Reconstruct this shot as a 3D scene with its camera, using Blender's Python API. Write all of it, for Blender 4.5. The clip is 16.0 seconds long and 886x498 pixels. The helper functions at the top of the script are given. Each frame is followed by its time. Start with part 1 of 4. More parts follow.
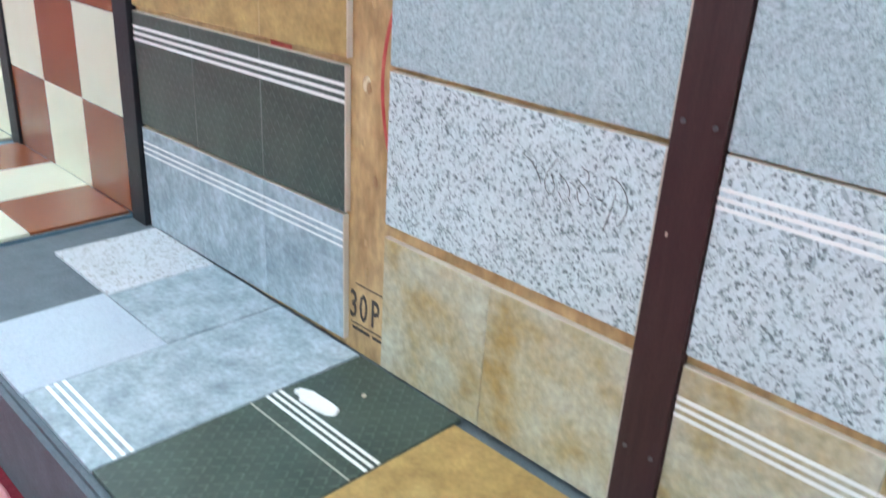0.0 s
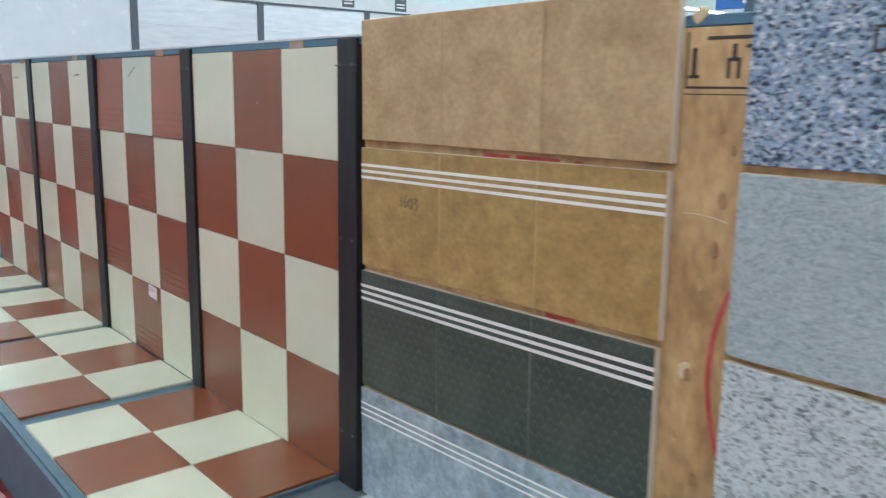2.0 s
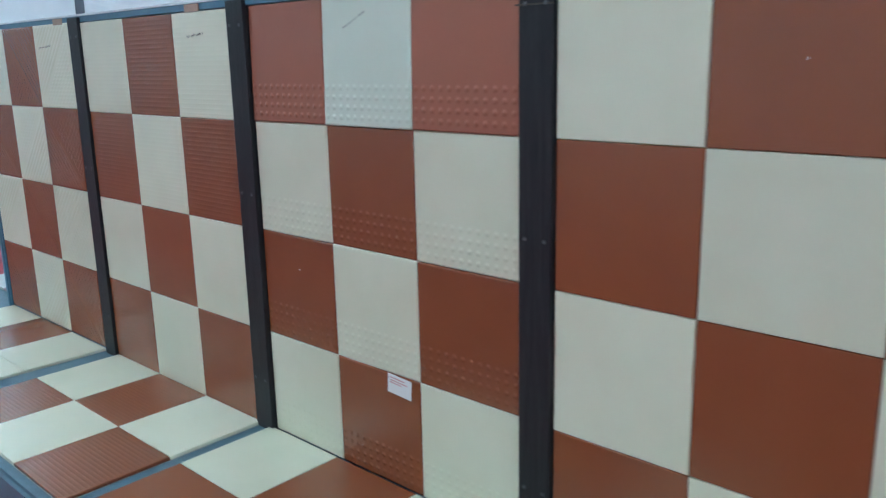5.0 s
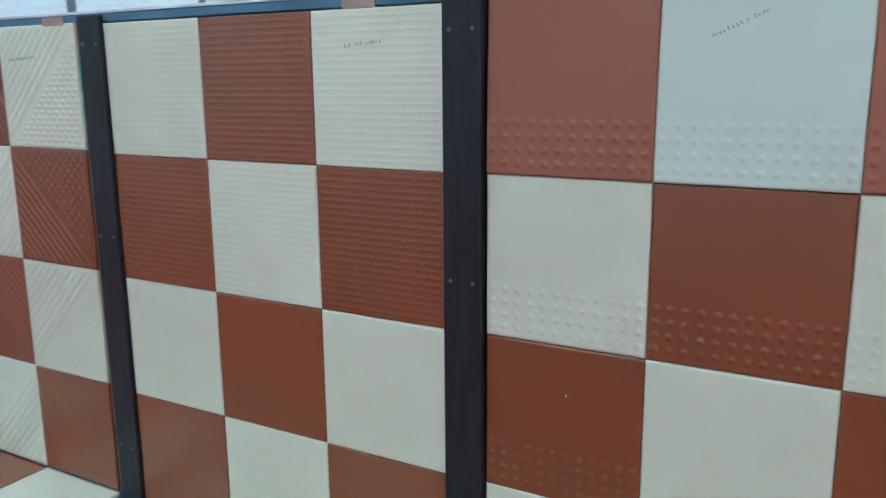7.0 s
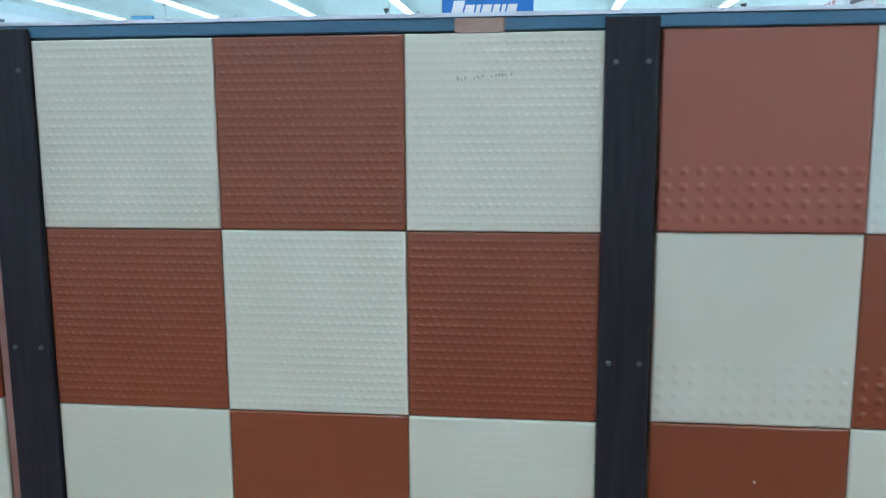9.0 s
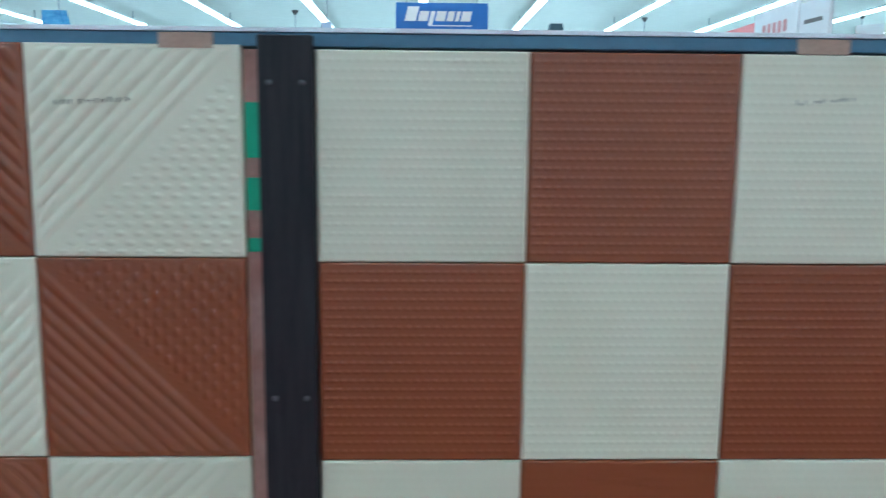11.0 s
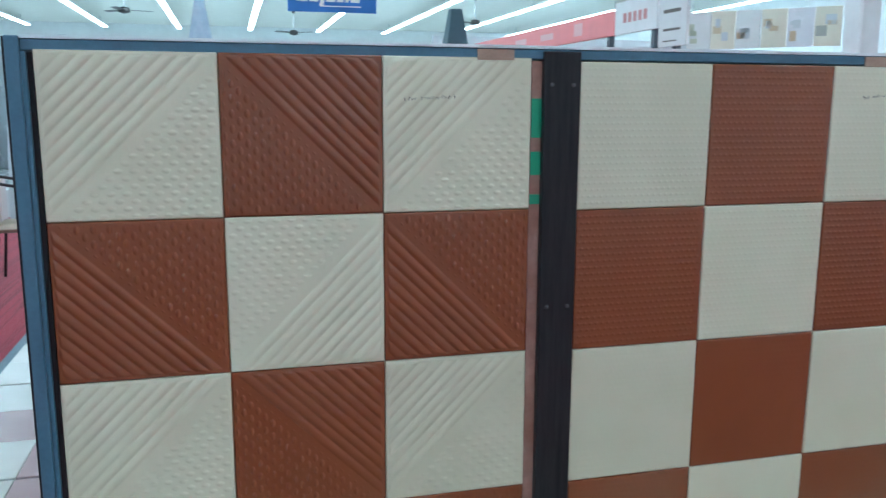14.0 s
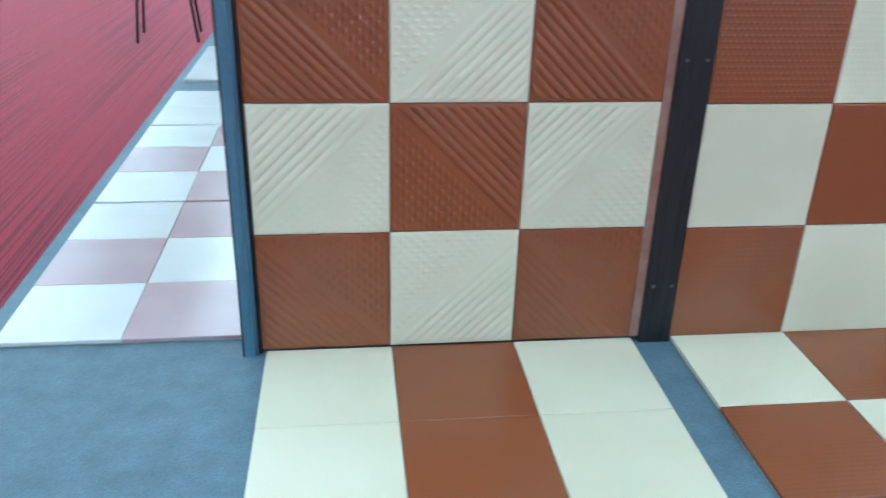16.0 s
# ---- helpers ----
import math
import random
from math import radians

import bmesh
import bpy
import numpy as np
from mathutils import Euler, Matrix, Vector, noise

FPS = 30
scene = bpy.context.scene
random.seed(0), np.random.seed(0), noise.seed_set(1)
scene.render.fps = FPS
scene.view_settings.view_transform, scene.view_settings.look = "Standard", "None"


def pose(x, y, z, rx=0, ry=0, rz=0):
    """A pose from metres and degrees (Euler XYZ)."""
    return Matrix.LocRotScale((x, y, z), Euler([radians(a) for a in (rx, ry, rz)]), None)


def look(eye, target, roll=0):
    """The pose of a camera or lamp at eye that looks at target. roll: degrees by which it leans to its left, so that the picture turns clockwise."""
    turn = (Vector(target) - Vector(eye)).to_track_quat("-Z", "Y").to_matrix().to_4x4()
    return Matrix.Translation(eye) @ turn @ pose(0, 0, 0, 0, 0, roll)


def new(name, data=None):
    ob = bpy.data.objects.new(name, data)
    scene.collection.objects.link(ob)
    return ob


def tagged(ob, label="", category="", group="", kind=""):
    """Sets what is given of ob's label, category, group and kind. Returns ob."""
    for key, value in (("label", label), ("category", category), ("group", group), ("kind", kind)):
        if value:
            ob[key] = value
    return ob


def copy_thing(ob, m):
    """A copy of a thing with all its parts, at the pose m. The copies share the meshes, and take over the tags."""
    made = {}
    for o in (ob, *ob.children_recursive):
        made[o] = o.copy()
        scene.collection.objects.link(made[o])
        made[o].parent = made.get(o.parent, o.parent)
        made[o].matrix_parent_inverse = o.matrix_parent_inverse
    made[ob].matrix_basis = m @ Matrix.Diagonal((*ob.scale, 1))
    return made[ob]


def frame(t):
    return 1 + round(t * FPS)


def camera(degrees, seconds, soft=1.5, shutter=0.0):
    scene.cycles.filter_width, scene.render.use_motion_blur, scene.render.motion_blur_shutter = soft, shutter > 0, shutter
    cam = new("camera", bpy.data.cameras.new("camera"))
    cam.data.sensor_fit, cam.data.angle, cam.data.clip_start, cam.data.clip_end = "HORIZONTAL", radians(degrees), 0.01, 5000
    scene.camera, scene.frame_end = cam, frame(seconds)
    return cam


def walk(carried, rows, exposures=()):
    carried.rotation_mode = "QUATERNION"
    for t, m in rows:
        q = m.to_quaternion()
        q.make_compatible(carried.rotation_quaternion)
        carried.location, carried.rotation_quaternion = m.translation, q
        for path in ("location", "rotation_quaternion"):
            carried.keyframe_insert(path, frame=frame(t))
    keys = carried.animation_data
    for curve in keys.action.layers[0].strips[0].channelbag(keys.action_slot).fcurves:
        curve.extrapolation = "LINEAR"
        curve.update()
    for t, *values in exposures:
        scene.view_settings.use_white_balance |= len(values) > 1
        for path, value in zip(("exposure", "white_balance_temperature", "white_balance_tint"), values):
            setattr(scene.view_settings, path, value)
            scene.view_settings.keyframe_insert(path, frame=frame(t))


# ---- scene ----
cam = camera(56.8, 16.0, 1.3, 0.4)

PATH = [
    (0, (6.194, -1.044, 1.222), (4.933, 0.287, 0.423), 3.7),
    (0.5, (6.153, -1.039, 1.267), (4.772, 0.258, 0.628), 2.7),
    (1, (6.061, -1.068, 1.303), (4.6, 0.195, 0.783), 3.0),
    (1.5, (5.931, -1.171, 1.342), (4.448, 0.106, 0.928), 2.5),
    (2, (5.722, -1.223, 1.338), (4.237, 0.063, 0.964), 1.1),
    (2.5, (5.407, -1.194, 1.326), (3.888, 0.055, 0.966), -0.4),
    (3, (5.127, -1.265, 1.31), (3.595, -0.05, 0.89), 0.7),
    (3.2, (5.011, -1.313, 1.321), (3.492, -0.093, 0.869), -0.1),
    (5.5, (3.577, -1.296, 1.307), (2.279, 0.16, 0.866), -0.8),
    (6, (3.273, -1.287, 1.309), (1.968, 0.169, 0.888), 0.2),
    (6.5, (2.955, -1.36, 1.315), (1.786, 0.208, 0.894), -0.9),
    (7, (2.647, -1.311, 1.322), (1.679, 0.39, 0.913), -0.5),
    (7.5, (2.406, -1.3, 1.319), (1.757, 0.549, 0.916), 0.1),
    (8, (2.184, -1.39, 1.329), (1.925, 0.556, 0.944), -0.1),
    (8.5, (1.996, -1.343, 1.319), (1.736, 0.61, 0.975), 0.7),
    (8.7, (1.917, -1.282, 1.316), (1.653, 0.675, 0.998), 0.1),
    (10.8, (1.247, -1.199, 1.338), (1.324, 0.781, 1.065), 0.6),
    (11, (1.157, -1.173, 1.343), (1.207, 0.806, 1.053), 0.5),
    (11.5, (1.015, -1.189, 1.336), (0.913, 0.785, 1.036), 0.8),
    (12, (0.835, -1.376, 1.338), (0.733, 0.584, 0.956), 0.8),
    (12.5, (0.676, -1.474, 1.354), (0.574, 0.485, 0.964), 1.4),
    (13, (0.503, -1.446, 1.365), (0.571, 0.529, 1.06), -0.2),
    (13.5, (0.394, -1.492, 1.357), (0.689, 0.463, 1.057), 0.7),
    (14, (0.317, -1.565, 1.367), (0.81, 0.341, 1.018), 0.2),
    (14.5, (0.277, -1.616, 1.358), (0.856, 0.265, 1.002), 0.4),
    (15, (0.241, -1.641, 1.339), (0.75, 0.239, 0.887), 1.5),
    (15.5, (0.264, -1.681, 1.315), (0.649, 0.132, 0.563), 1.0),
    (16, (0.211, -1.712, 1.314), (0.435, 0.087, 0.469), 1.6),
]
EXPOSURE = [(0.0, 1.30, 6500, 10), (0.5, 1.33, 6650, 10), (1.0, 1.40, 6550, 9), (1.5, 0.90, 6650, 7), (2.0, 0.67, 6800, 8), (2.5, 0.60, 6850, 8), (3.0, 0.57, 6400, 7), (5.5, 0.50, 5950, 3), (6.0, 0.56, 6000, 3), (8.5, 0.63, 5650, 0), (11.0, 0.42, 5800, -1), (11.5, 0.5, 5700, -1), (12.0, 0.62, 5600, -2), (12.5, 0.57, 5650, -1), (13.0, 0.39, 6100, 3), (13.5, 0.34, 6200, 4), (14.5, 0.42, 6050, 3), (15.0, 0.54, 6100, 3), (15.5, 0.62, 5900, 2), (16.0, 0.88, 5900, 3)]
walk(cam, [(t, look(eye, target, roll)) for t, eye, target, roll in PATH], EXPOSURE)

# ---- light ----
FLOOR_Z, CEIL_Z = -0.03, 4.1
world = bpy.data.worlds.new("world")
scene.world = world
world.use_nodes = True
world.node_tree.nodes["Background"].inputs[0].default_value = (0.72, 0.88, 1.0, 1)
world.node_tree.nodes["Background"].inputs[1].default_value = 0.25
LAMP_POWER = 12.0

# ---- materials ----
def nodes_of(name):
    m = bpy.data.materials.new(name)
    m.use_nodes = True
    nt = m.node_tree
    return m, nt, nt.nodes["Principled BSDF"]


def add(nt, kind, **sets):
    n = nt.nodes.new(kind)
    for k, v in sets.items():
        n.inputs[k.replace("_", " ")].default_value = v
    return n


def coords(nt, kind="Object"):
    return nt.nodes.new("ShaderNodeTexCoord").outputs[kind]


def ramp(nt, fac, stops, interp="LINEAR"):
    r = nt.nodes.new("ShaderNodeValToRGB")
    r.color_ramp.interpolation = interp
    while len(r.color_ramp.elements) < len(stops):
        r.color_ramp.elements.new(0.5)
    for e, (p, c) in zip(r.color_ramp.elements, stops):
        e.position, e.color = p, (*c, 1)
    nt.links.new(fac, r.inputs[0])
    return r.outputs[0]


def bump(nt, b, height, strength, distance=0.002):
    n = add(nt, "ShaderNodeBump", Strength=strength, Distance=distance)
    nt.links.new(height, n.inputs["Height"])
    nt.links.new(n.outputs[0], b.inputs["Normal"])


def mottled(name, c1, c2, scale=8.0, rough=0.5, fine=180.0, grain=0.06, metal=0.0, bumpy=0.1, stretch=(1, 1, 1), spread=0.25):
    """Two tones in soft clouds, with fine grain on top."""
    m, nt, b = nodes_of(name)
    mp = nt.nodes.new("ShaderNodeMapping")
    mp.inputs["Scale"].default_value = stretch
    nt.links.new(coords(nt), mp.inputs[0])
    info = nt.nodes.new("ShaderNodeObjectInfo")
    off = nt.nodes.new("ShaderNodeVectorMath")
    off.operation = "MULTIPLY_ADD"
    nt.links.new(info.outputs["Random"], off.inputs[0])
    off.inputs[1].default_value = (7, 5, 3)
    nt.links.new(mp.outputs[0], off.inputs[2])
    big = add(nt, "ShaderNodeTexNoise", Scale=scale, Detail=6.0, Roughness=0.6)
    small = add(nt, "ShaderNodeTexNoise", Scale=fine, Detail=3.0)
    nt.links.new(off.outputs[0], big.inputs["Vector"])
    nt.links.new(off.outputs[0], small.inputs["Vector"])
    col = ramp(nt, big.outputs[0], [(0.5 - spread, c1), (0.5 + spread, c2)])
    mix = nt.nodes.new("ShaderNodeMix")
    mix.data_type, mix.blend_type = "RGBA", "OVERLAY"
    mix.inputs[0].default_value = min(1.0, grain * 6)
    nt.links.new(col, mix.inputs[6])
    nt.links.new(ramp(nt, small.outputs[0], [(0.3, (0.4,) * 3), (0.7, (0.6,) * 3)]), mix.inputs[7])
    nt.links.new(mix.outputs[2], b.inputs["Base Color"])
    rr = add(nt, "ShaderNodeMapRange", To_Min=rough - 0.06, To_Max=rough + 0.08)
    nt.links.new(big.outputs[0], rr.inputs["Value"])
    nt.links.new(rr.outputs[0], b.inputs["Roughness"])
    b.inputs["Metallic"].default_value = metal
    bump(nt, b, small.outputs[0], bumpy, 0.001)
    return m


def chipped(name, stops, scale, rough=0.45, bumpy=0.1, warp=0.004):
    """Stone chips: every cell takes one tone."""
    m, nt, b = nodes_of(name)
    co = coords(nt)
    noise_w = add(nt, "ShaderNodeTexNoise", Scale=scale * 1.3, Detail=2.0)
    nt.links.new(co, noise_w.inputs["Vector"])
    vm = nt.nodes.new("ShaderNodeVectorMath")
    vm.operation = "MULTIPLY_ADD"
    nt.links.new(noise_w.outputs["Color"], vm.inputs[0])
    vm.inputs[1].default_value = (warp * 4,) * 3
    nt.links.new(co, vm.inputs[2])
    v = add(nt, "ShaderNodeTexVoronoi", Scale=scale)
    nt.links.new(vm.outputs[0], v.inputs["Vector"])
    sep = nt.nodes.new("ShaderNodeSeparateColor")
    nt.links.new(v.outputs["Color"], sep.inputs[0])
    col = ramp(nt, sep.outputs[0], stops, "CONSTANT")
    big = add(nt, "ShaderNodeTexNoise", Scale=5.0, Detail=4.0)
    nt.links.new(co, big.inputs["Vector"])
    mix = nt.nodes.new("ShaderNodeMix")
    mix.data_type, mix.blend_type = "RGBA", "MULTIPLY"
    mix.inputs[0].default_value = 0.5
    nt.links.new(col, mix.inputs[6])
    nt.links.new(ramp(nt, big.outputs[0], [(0.3, (0.78,) * 3), (0.7, (1.0,) * 3)]), mix.inputs[7])
    nt.links.new(mix.outputs[2], b.inputs["Base Color"])
    b.inputs["Roughness"].default_value = rough
    bump(nt, b, sep.outputs[1], bumpy, 0.001)
    return m


def glazed(name, c1, c2, rough=0.3):
    """Glazed tile, each a little lighter or darker than the next."""
    m, nt, b = nodes_of(name)
    co = coords(nt)
    info = nt.nodes.new("ShaderNodeObjectInfo")
    off = nt.nodes.new("ShaderNodeVectorMath")
    off.operation = "MULTIPLY_ADD"
    nt.links.new(info.outputs["Random"], off.inputs[0])
    off.inputs[1].default_value = (9, 4, 6)
    nt.links.new(co, off.inputs[2])
    big = add(nt, "ShaderNodeTexNoise", Scale=5.0, Detail=2.0, Roughness=0.5)
    small = add(nt, "ShaderNodeTexNoise", Scale=260.0, Detail=3.0)
    nt.links.new(off.outputs[0], big.inputs["Vector"])
    nt.links.new(off.outputs[0], small.inputs["Vector"])
    col = ramp(nt, big.outputs[0], [(0.3, c1), (0.7, c2)])
    hsv = nt.nodes.new("ShaderNodeHueSaturation")
    mr = add(nt, "ShaderNodeMapRange", To_Min=0.95, To_Max=1.05)
    nt.links.new(info.outputs["Random"], mr.inputs["Value"])
    nt.links.new(mr.outputs[0], hsv.inputs["Value"])
    nt.links.new(col, hsv.inputs["Color"])
    nt.links.new(hsv.outputs[0], b.inputs["Base Color"])
    b.inputs["Roughness"].default_value = rough
    b.inputs["Specular IOR Level"].default_value = 0.6
    bump(nt, b, small.outputs[0], 0.1, 0.0006)
    return m


def motif(name, ground, ink, scale):
    """A pale tile with printed sprigs in even rows."""
    m, nt, b = nodes_of(name)
    co = coords(nt)
    v = add(nt, "ShaderNodeTexVoronoi", Scale=scale, Randomness=0.12)
    n = add(nt, "ShaderNodeTexNoise", Scale=scale * 4.5, Detail=3.0)
    nt.links.new(co, v.inputs["Vector"])
    nt.links.new(co, n.inputs["Vector"])
    near = ramp(nt, v.outputs["Distance"], [(0.30, (1, 1, 1)), (0.46, (0, 0, 0))])
    leaf = ramp(nt, n.outputs[0], [(0.47, (0, 0, 0)), (0.53, (1, 1, 1))])
    mul = nt.nodes.new("ShaderNodeMath")
    mul.operation = "MULTIPLY"
    nt.links.new(near, mul.inputs[0])
    nt.links.new(leaf, mul.inputs[1])
    mix = nt.nodes.new("ShaderNodeMix")
    mix.data_type = "RGBA"
    mix.inputs[6].default_value, mix.inputs[7].default_value = (*ground, 1), (*ink, 1)
    nt.links.new(mul.outputs[0], mix.inputs[0])
    nt.links.new(mix.outputs[2], b.inputs["Base Color"])
    b.inputs["Roughness"].default_value = 0.3
    return m


def plain(name, col, rough=0.5, metal=0.0):
    return mottled(name, tuple(c * 0.94 for c in col), tuple(min(1, c * 1.05) for c in col), 6.0, rough, metal=metal, grain=0.03)


def glow(name, col, strength):
    m, nt, b = nodes_of(name)
    b.inputs["Base Color"].default_value = (*col, 1)
    b.inputs["Emission Color"].default_value = (*col, 1)
    b.inputs["Emission Strength"].default_value = strength
    return m


CREAM = glazed("cream_glaze", (0.665, 0.64, 0.485), (0.715, 0.69, 0.535), 0.30)
BROWN = glazed("terracotta_glaze", (0.228, 0.060, 0.019), (0.247, 0.066, 0.021), 0.27)
# Paler, bluer base colours put reflected haze into the top studs row.
CREAM_HAZED = glazed("cream_painted_haze", (0.585, 0.625, 0.52), (0.625, 0.665, 0.56), 0.36)
BROWN_HAZED = glazed("terracotta_painted_haze", (0.315, 0.098, 0.055), (0.338, 0.107, 0.060), 0.36)
PLY = mottled("plywood", (0.37, 0.205, 0.082), (0.67, 0.45, 0.22), 11.0, 0.5, 60, 0.16, stretch=(1, 1, 0.45), spread=0.17)
RED_INK = mottled("red_paint", (0.45, 0.03, 0.03), (0.62, 0.14, 0.10), 25, 0.6)
BLACK_INK = plain("black_ink", (0.055, 0.04, 0.032), 0.6)
PENCIL = plain("pencil_grey", (0.16, 0.15, 0.14), 0.7)
POST_BLACK = mottled("black_laminate", (0.008, 0.009, 0.012), (0.030, 0.029, 0.033), 14, 0.42, 200, 0.16, stretch=(6, 6, 0.4), bumpy=0.3)
POST_BROWN = mottled("dark_brown_laminate", (0.040, 0.018, 0.018), (0.062, 0.028, 0.027), 14, 0.4, 200, 0.12, stretch=(6, 6, 0.4), bumpy=0.3)
for dark in (POST_BLACK, POST_BROWN):
    dark.node_tree.nodes["Principled BSDF"].inputs["Specular IOR Level"].default_value = 0.26
FRAME_BLUE = mottled("blue_grey_metal", (0.062, 0.155, 0.235), (0.085, 0.19, 0.275), 5, 0.38, 120, 0.05)
LIP = plain("white_lip", (0.75, 0.8, 0.82), 0.4)
STEEL = plain("steel", (0.45, 0.45, 0.46), 0.35, 0.9)
BENCH = mottled("grey_felt", (0.072, 0.132, 0.175), (0.125, 0.210, 0.270), 14, 0.5, 260, 0.2, bumpy=0.7)
GREY_FELT = mottled("dark_grey_felt", (0.075, 0.098, 0.115), (0.14, 0.17, 0.19), 14, 0.6, 260, 0.25, bumpy=0.8)
GREEN_TAPE = plain("green_tape", (0.02, 0.36, 0.20), 0.4)
PINK_BOARD = mottled("stained_board", (0.30, 0.13, 0.09), (0.44, 0.27, 0.23), 9, 0.6, 60, 0.1)
WHITE = plain("white_paint", (0.78, 0.80, 0.80), 0.6)
WALL_WHITE = plain("wall_paint", (0.74, 0.77, 0.78), 0.7)
CEIL_PAINT = plain("ceiling_paint", (0.70, 0.69, 0.63), 0.7)
PAPER = plain("paper", (0.78, 0.74, 0.72), 0.6)
PINK_INK = plain("pink_ink", (0.62, 0.30, 0.30), 0.6)
STRIPE = plain("white_stripe", (0.90, 0.88, 0.84), 0.4)
BROWN.node_tree.nodes["Principled BSDF"].inputs["Specular IOR Level"].default_value = 0.8
EDGE = plain("raw_ceramic", (0.62, 0.52, 0.42), 0.8)
# Side platform tiles: ceiling glare is mixed into both pale base colours.
PINK_GLARE = glazed("pink_with_glare", (0.47, 0.35, 0.38), (0.52, 0.39, 0.42), 0.22)
PALE_GLARE = glazed("white_with_glare", (0.64, 0.68, 0.68), (0.70, 0.73, 0.73), 0.22)
TAB = mottled("tab_board", (0.36, 0.24, 0.18), (0.48, 0.33, 0.25), 20, 0.6)
BOLT = plain("dark_bolt", (0.12, 0.12, 0.13), 0.4, 0.7)
JOINT_DIM = plain("dim_joint", (0.19, 0.215, 0.195), 0.6)
JOINT_TAN = plain("tan_joint", (0.52, 0.37, 0.19), 0.6)
JOINT_LIGHT = plain("light_joint", (0.45, 0.42, 0.36), 0.6)
TAN = mottled("tan_stone", (0.29, 0.165, 0.05), (0.53, 0.35, 0.132), 14, 0.42, 90, 0.10, bumpy=0.25, spread=0.25)
TAN_B = mottled("tan_sand", (0.385, 0.24, 0.11), (0.60, 0.41, 0.215), 12, 0.45, 90, 0.10, bumpy=0.25, spread=0.25)
TAN_C = mottled("yellow_slate", (0.40, 0.265, 0.095), (0.57, 0.55, 0.43), 9, 0.45, 60, 0.16, bumpy=0.4, spread=0.19)
GREY_SLATE = mottled("blue_grey_slate", (0.205, 0.262, 0.292), (0.45, 0.515, 0.555), 15, 0.42, 70, 0.18, bumpy=0.4, spread=0.22)
SPECK = chipped("white_speckle", [(0, (0.16, 0.195, 0.205)), (0.11, (0.36, 0.42, 0.43)), (0.27, (0.60, 0.66, 0.66)), (0.6, (0.69, 0.75, 0.76))], 205, 0.42, warp=0.003)
SPECK_PINK = chipped("pale_speckle", [(0, (0.34, 0.33, 0.32)), (0.15, (0.56, 0.57, 0.59)), (0.4, (0.63, 0.64, 0.67))], 170, 0.4)
GREY_FINE = chipped("grey_granite", [(0, (0.20, 0.25, 0.265)), (0.22, (0.41, 0.485, 0.50)), (0.55, (0.585, 0.675, 0.685))], 400, 0.5, bumpy=0.5)
PALE_FINE = chipped("pale_granite", [(0, (0.40, 0.46, 0.53)), (0.3, (0.48, 0.54, 0.61)), (0.6, (0.53, 0.59, 0.65))], 330, 0.4)
TERRAZZO = chipped("blue_terrazzo", [(0, (0.025, 0.045, 0.085)), (0.2, (0.11, 0.18, 0.28)), (0.32, (0.30, 0.40, 0.54)), (0.64, (0.39, 0.465, 0.56)), (0.86, (0.72, 0.75, 0.78)), (0.96, (0.52, 0.50, 0.50))], 195, 0.32, warp=0.002)
SIGN_BLUE = plain("sign_blue", (0.03, 0.17, 0.52), 0.4)
BANNER_RED = plain("banner_red", (0.88, 0.27, 0.27), 0.5)
TEAL_DARK = plain("dark_teal", (0.04, 0.09, 0.12), 0.5)
TEAL = mottled("blue_print_drape", (0.015, 0.18, 0.42), (0.20, 0.48, 0.66), 5, 0.5, stretch=(1, 1, 2.2), spread=0.2)
PALE_BLUE = mottled("pale_blue_print", (0.35, 0.48, 0.62), (0.55, 0.66, 0.76), 12, 0.5)
CARD = plain("grey_card", (0.74, 0.76, 0.76), 0.6)
YELLOW_CARD = plain("yellow_card", (0.62, 0.56, 0.38), 0.6)
BOARD_PALE = plain("pale_board", (0.70, 0.76, 0.75), 0.5)
BOARD_CREAM = plain("cream_board", (0.70, 0.70, 0.58), 0.5)
BOARD_GREEN = plain("print_green", (0.50, 0.58, 0.46), 0.5)
BOARD_TAN = plain("print_tan", (0.58, 0.50, 0.34), 0.5)
BOARD_GREY = plain("print_grey", (0.52, 0.60, 0.62), 0.5)
BOARD_DARK = plain("print_dark", (0.36, 0.40, 0.36), 0.5)
FAN = plain("fan_brown", (0.06, 0.05, 0.05), 0.4)
CHAIR_BLACK = plain("chair_tube", (0.02, 0.018, 0.02), 0.35, 0.3)
CHAIR_PAD = plain("chair_pad", (0.50, 0.42, 0.33), 0.8)
LAMP = glow("led_strip", (0.748, 0.98, 1.12), LAMP_POWER)

CHIP = mottled("pale_splinter", (0.62, 0.48, 0.28), (0.74, 0.62, 0.42), 40, 0.7)
PLY_DARK = mottled("plywood_knot", (0.28, 0.14, 0.06), (0.42, 0.25, 0.12), 20, 0.6)
CARPET_EDGE = mottled("carpet_backing", (0.55, 0.16, 0.18), (0.70, 0.34, 0.34), 30, 0.9)
FRAME_GREY = plain("grey_frame", (0.075, 0.10, 0.125), 0.4)
BASE_TEAL = mottled("teal_base", (0.035, 0.07, 0.085), (0.06, 0.10, 0.115), 5, 0.7)
TAG_GREY = plain("tag_grey", (0.09, 0.12, 0.13), 0.5)
PINK_PALE = plain("pale_pink_print", (0.80, 0.45, 0.46), 0.5)
CARD_DARK = plain("grey_stripe", (0.30, 0.34, 0.34), 0.5)
P_PALE = mottled("pale_tile", (0.62, 0.68, 0.72), (0.72, 0.77, 0.80), 3, 0.25)
P_SLATE = mottled("slate_tile", (0.30, 0.38, 0.44), (0.48, 0.55, 0.60), 9, 0.35)
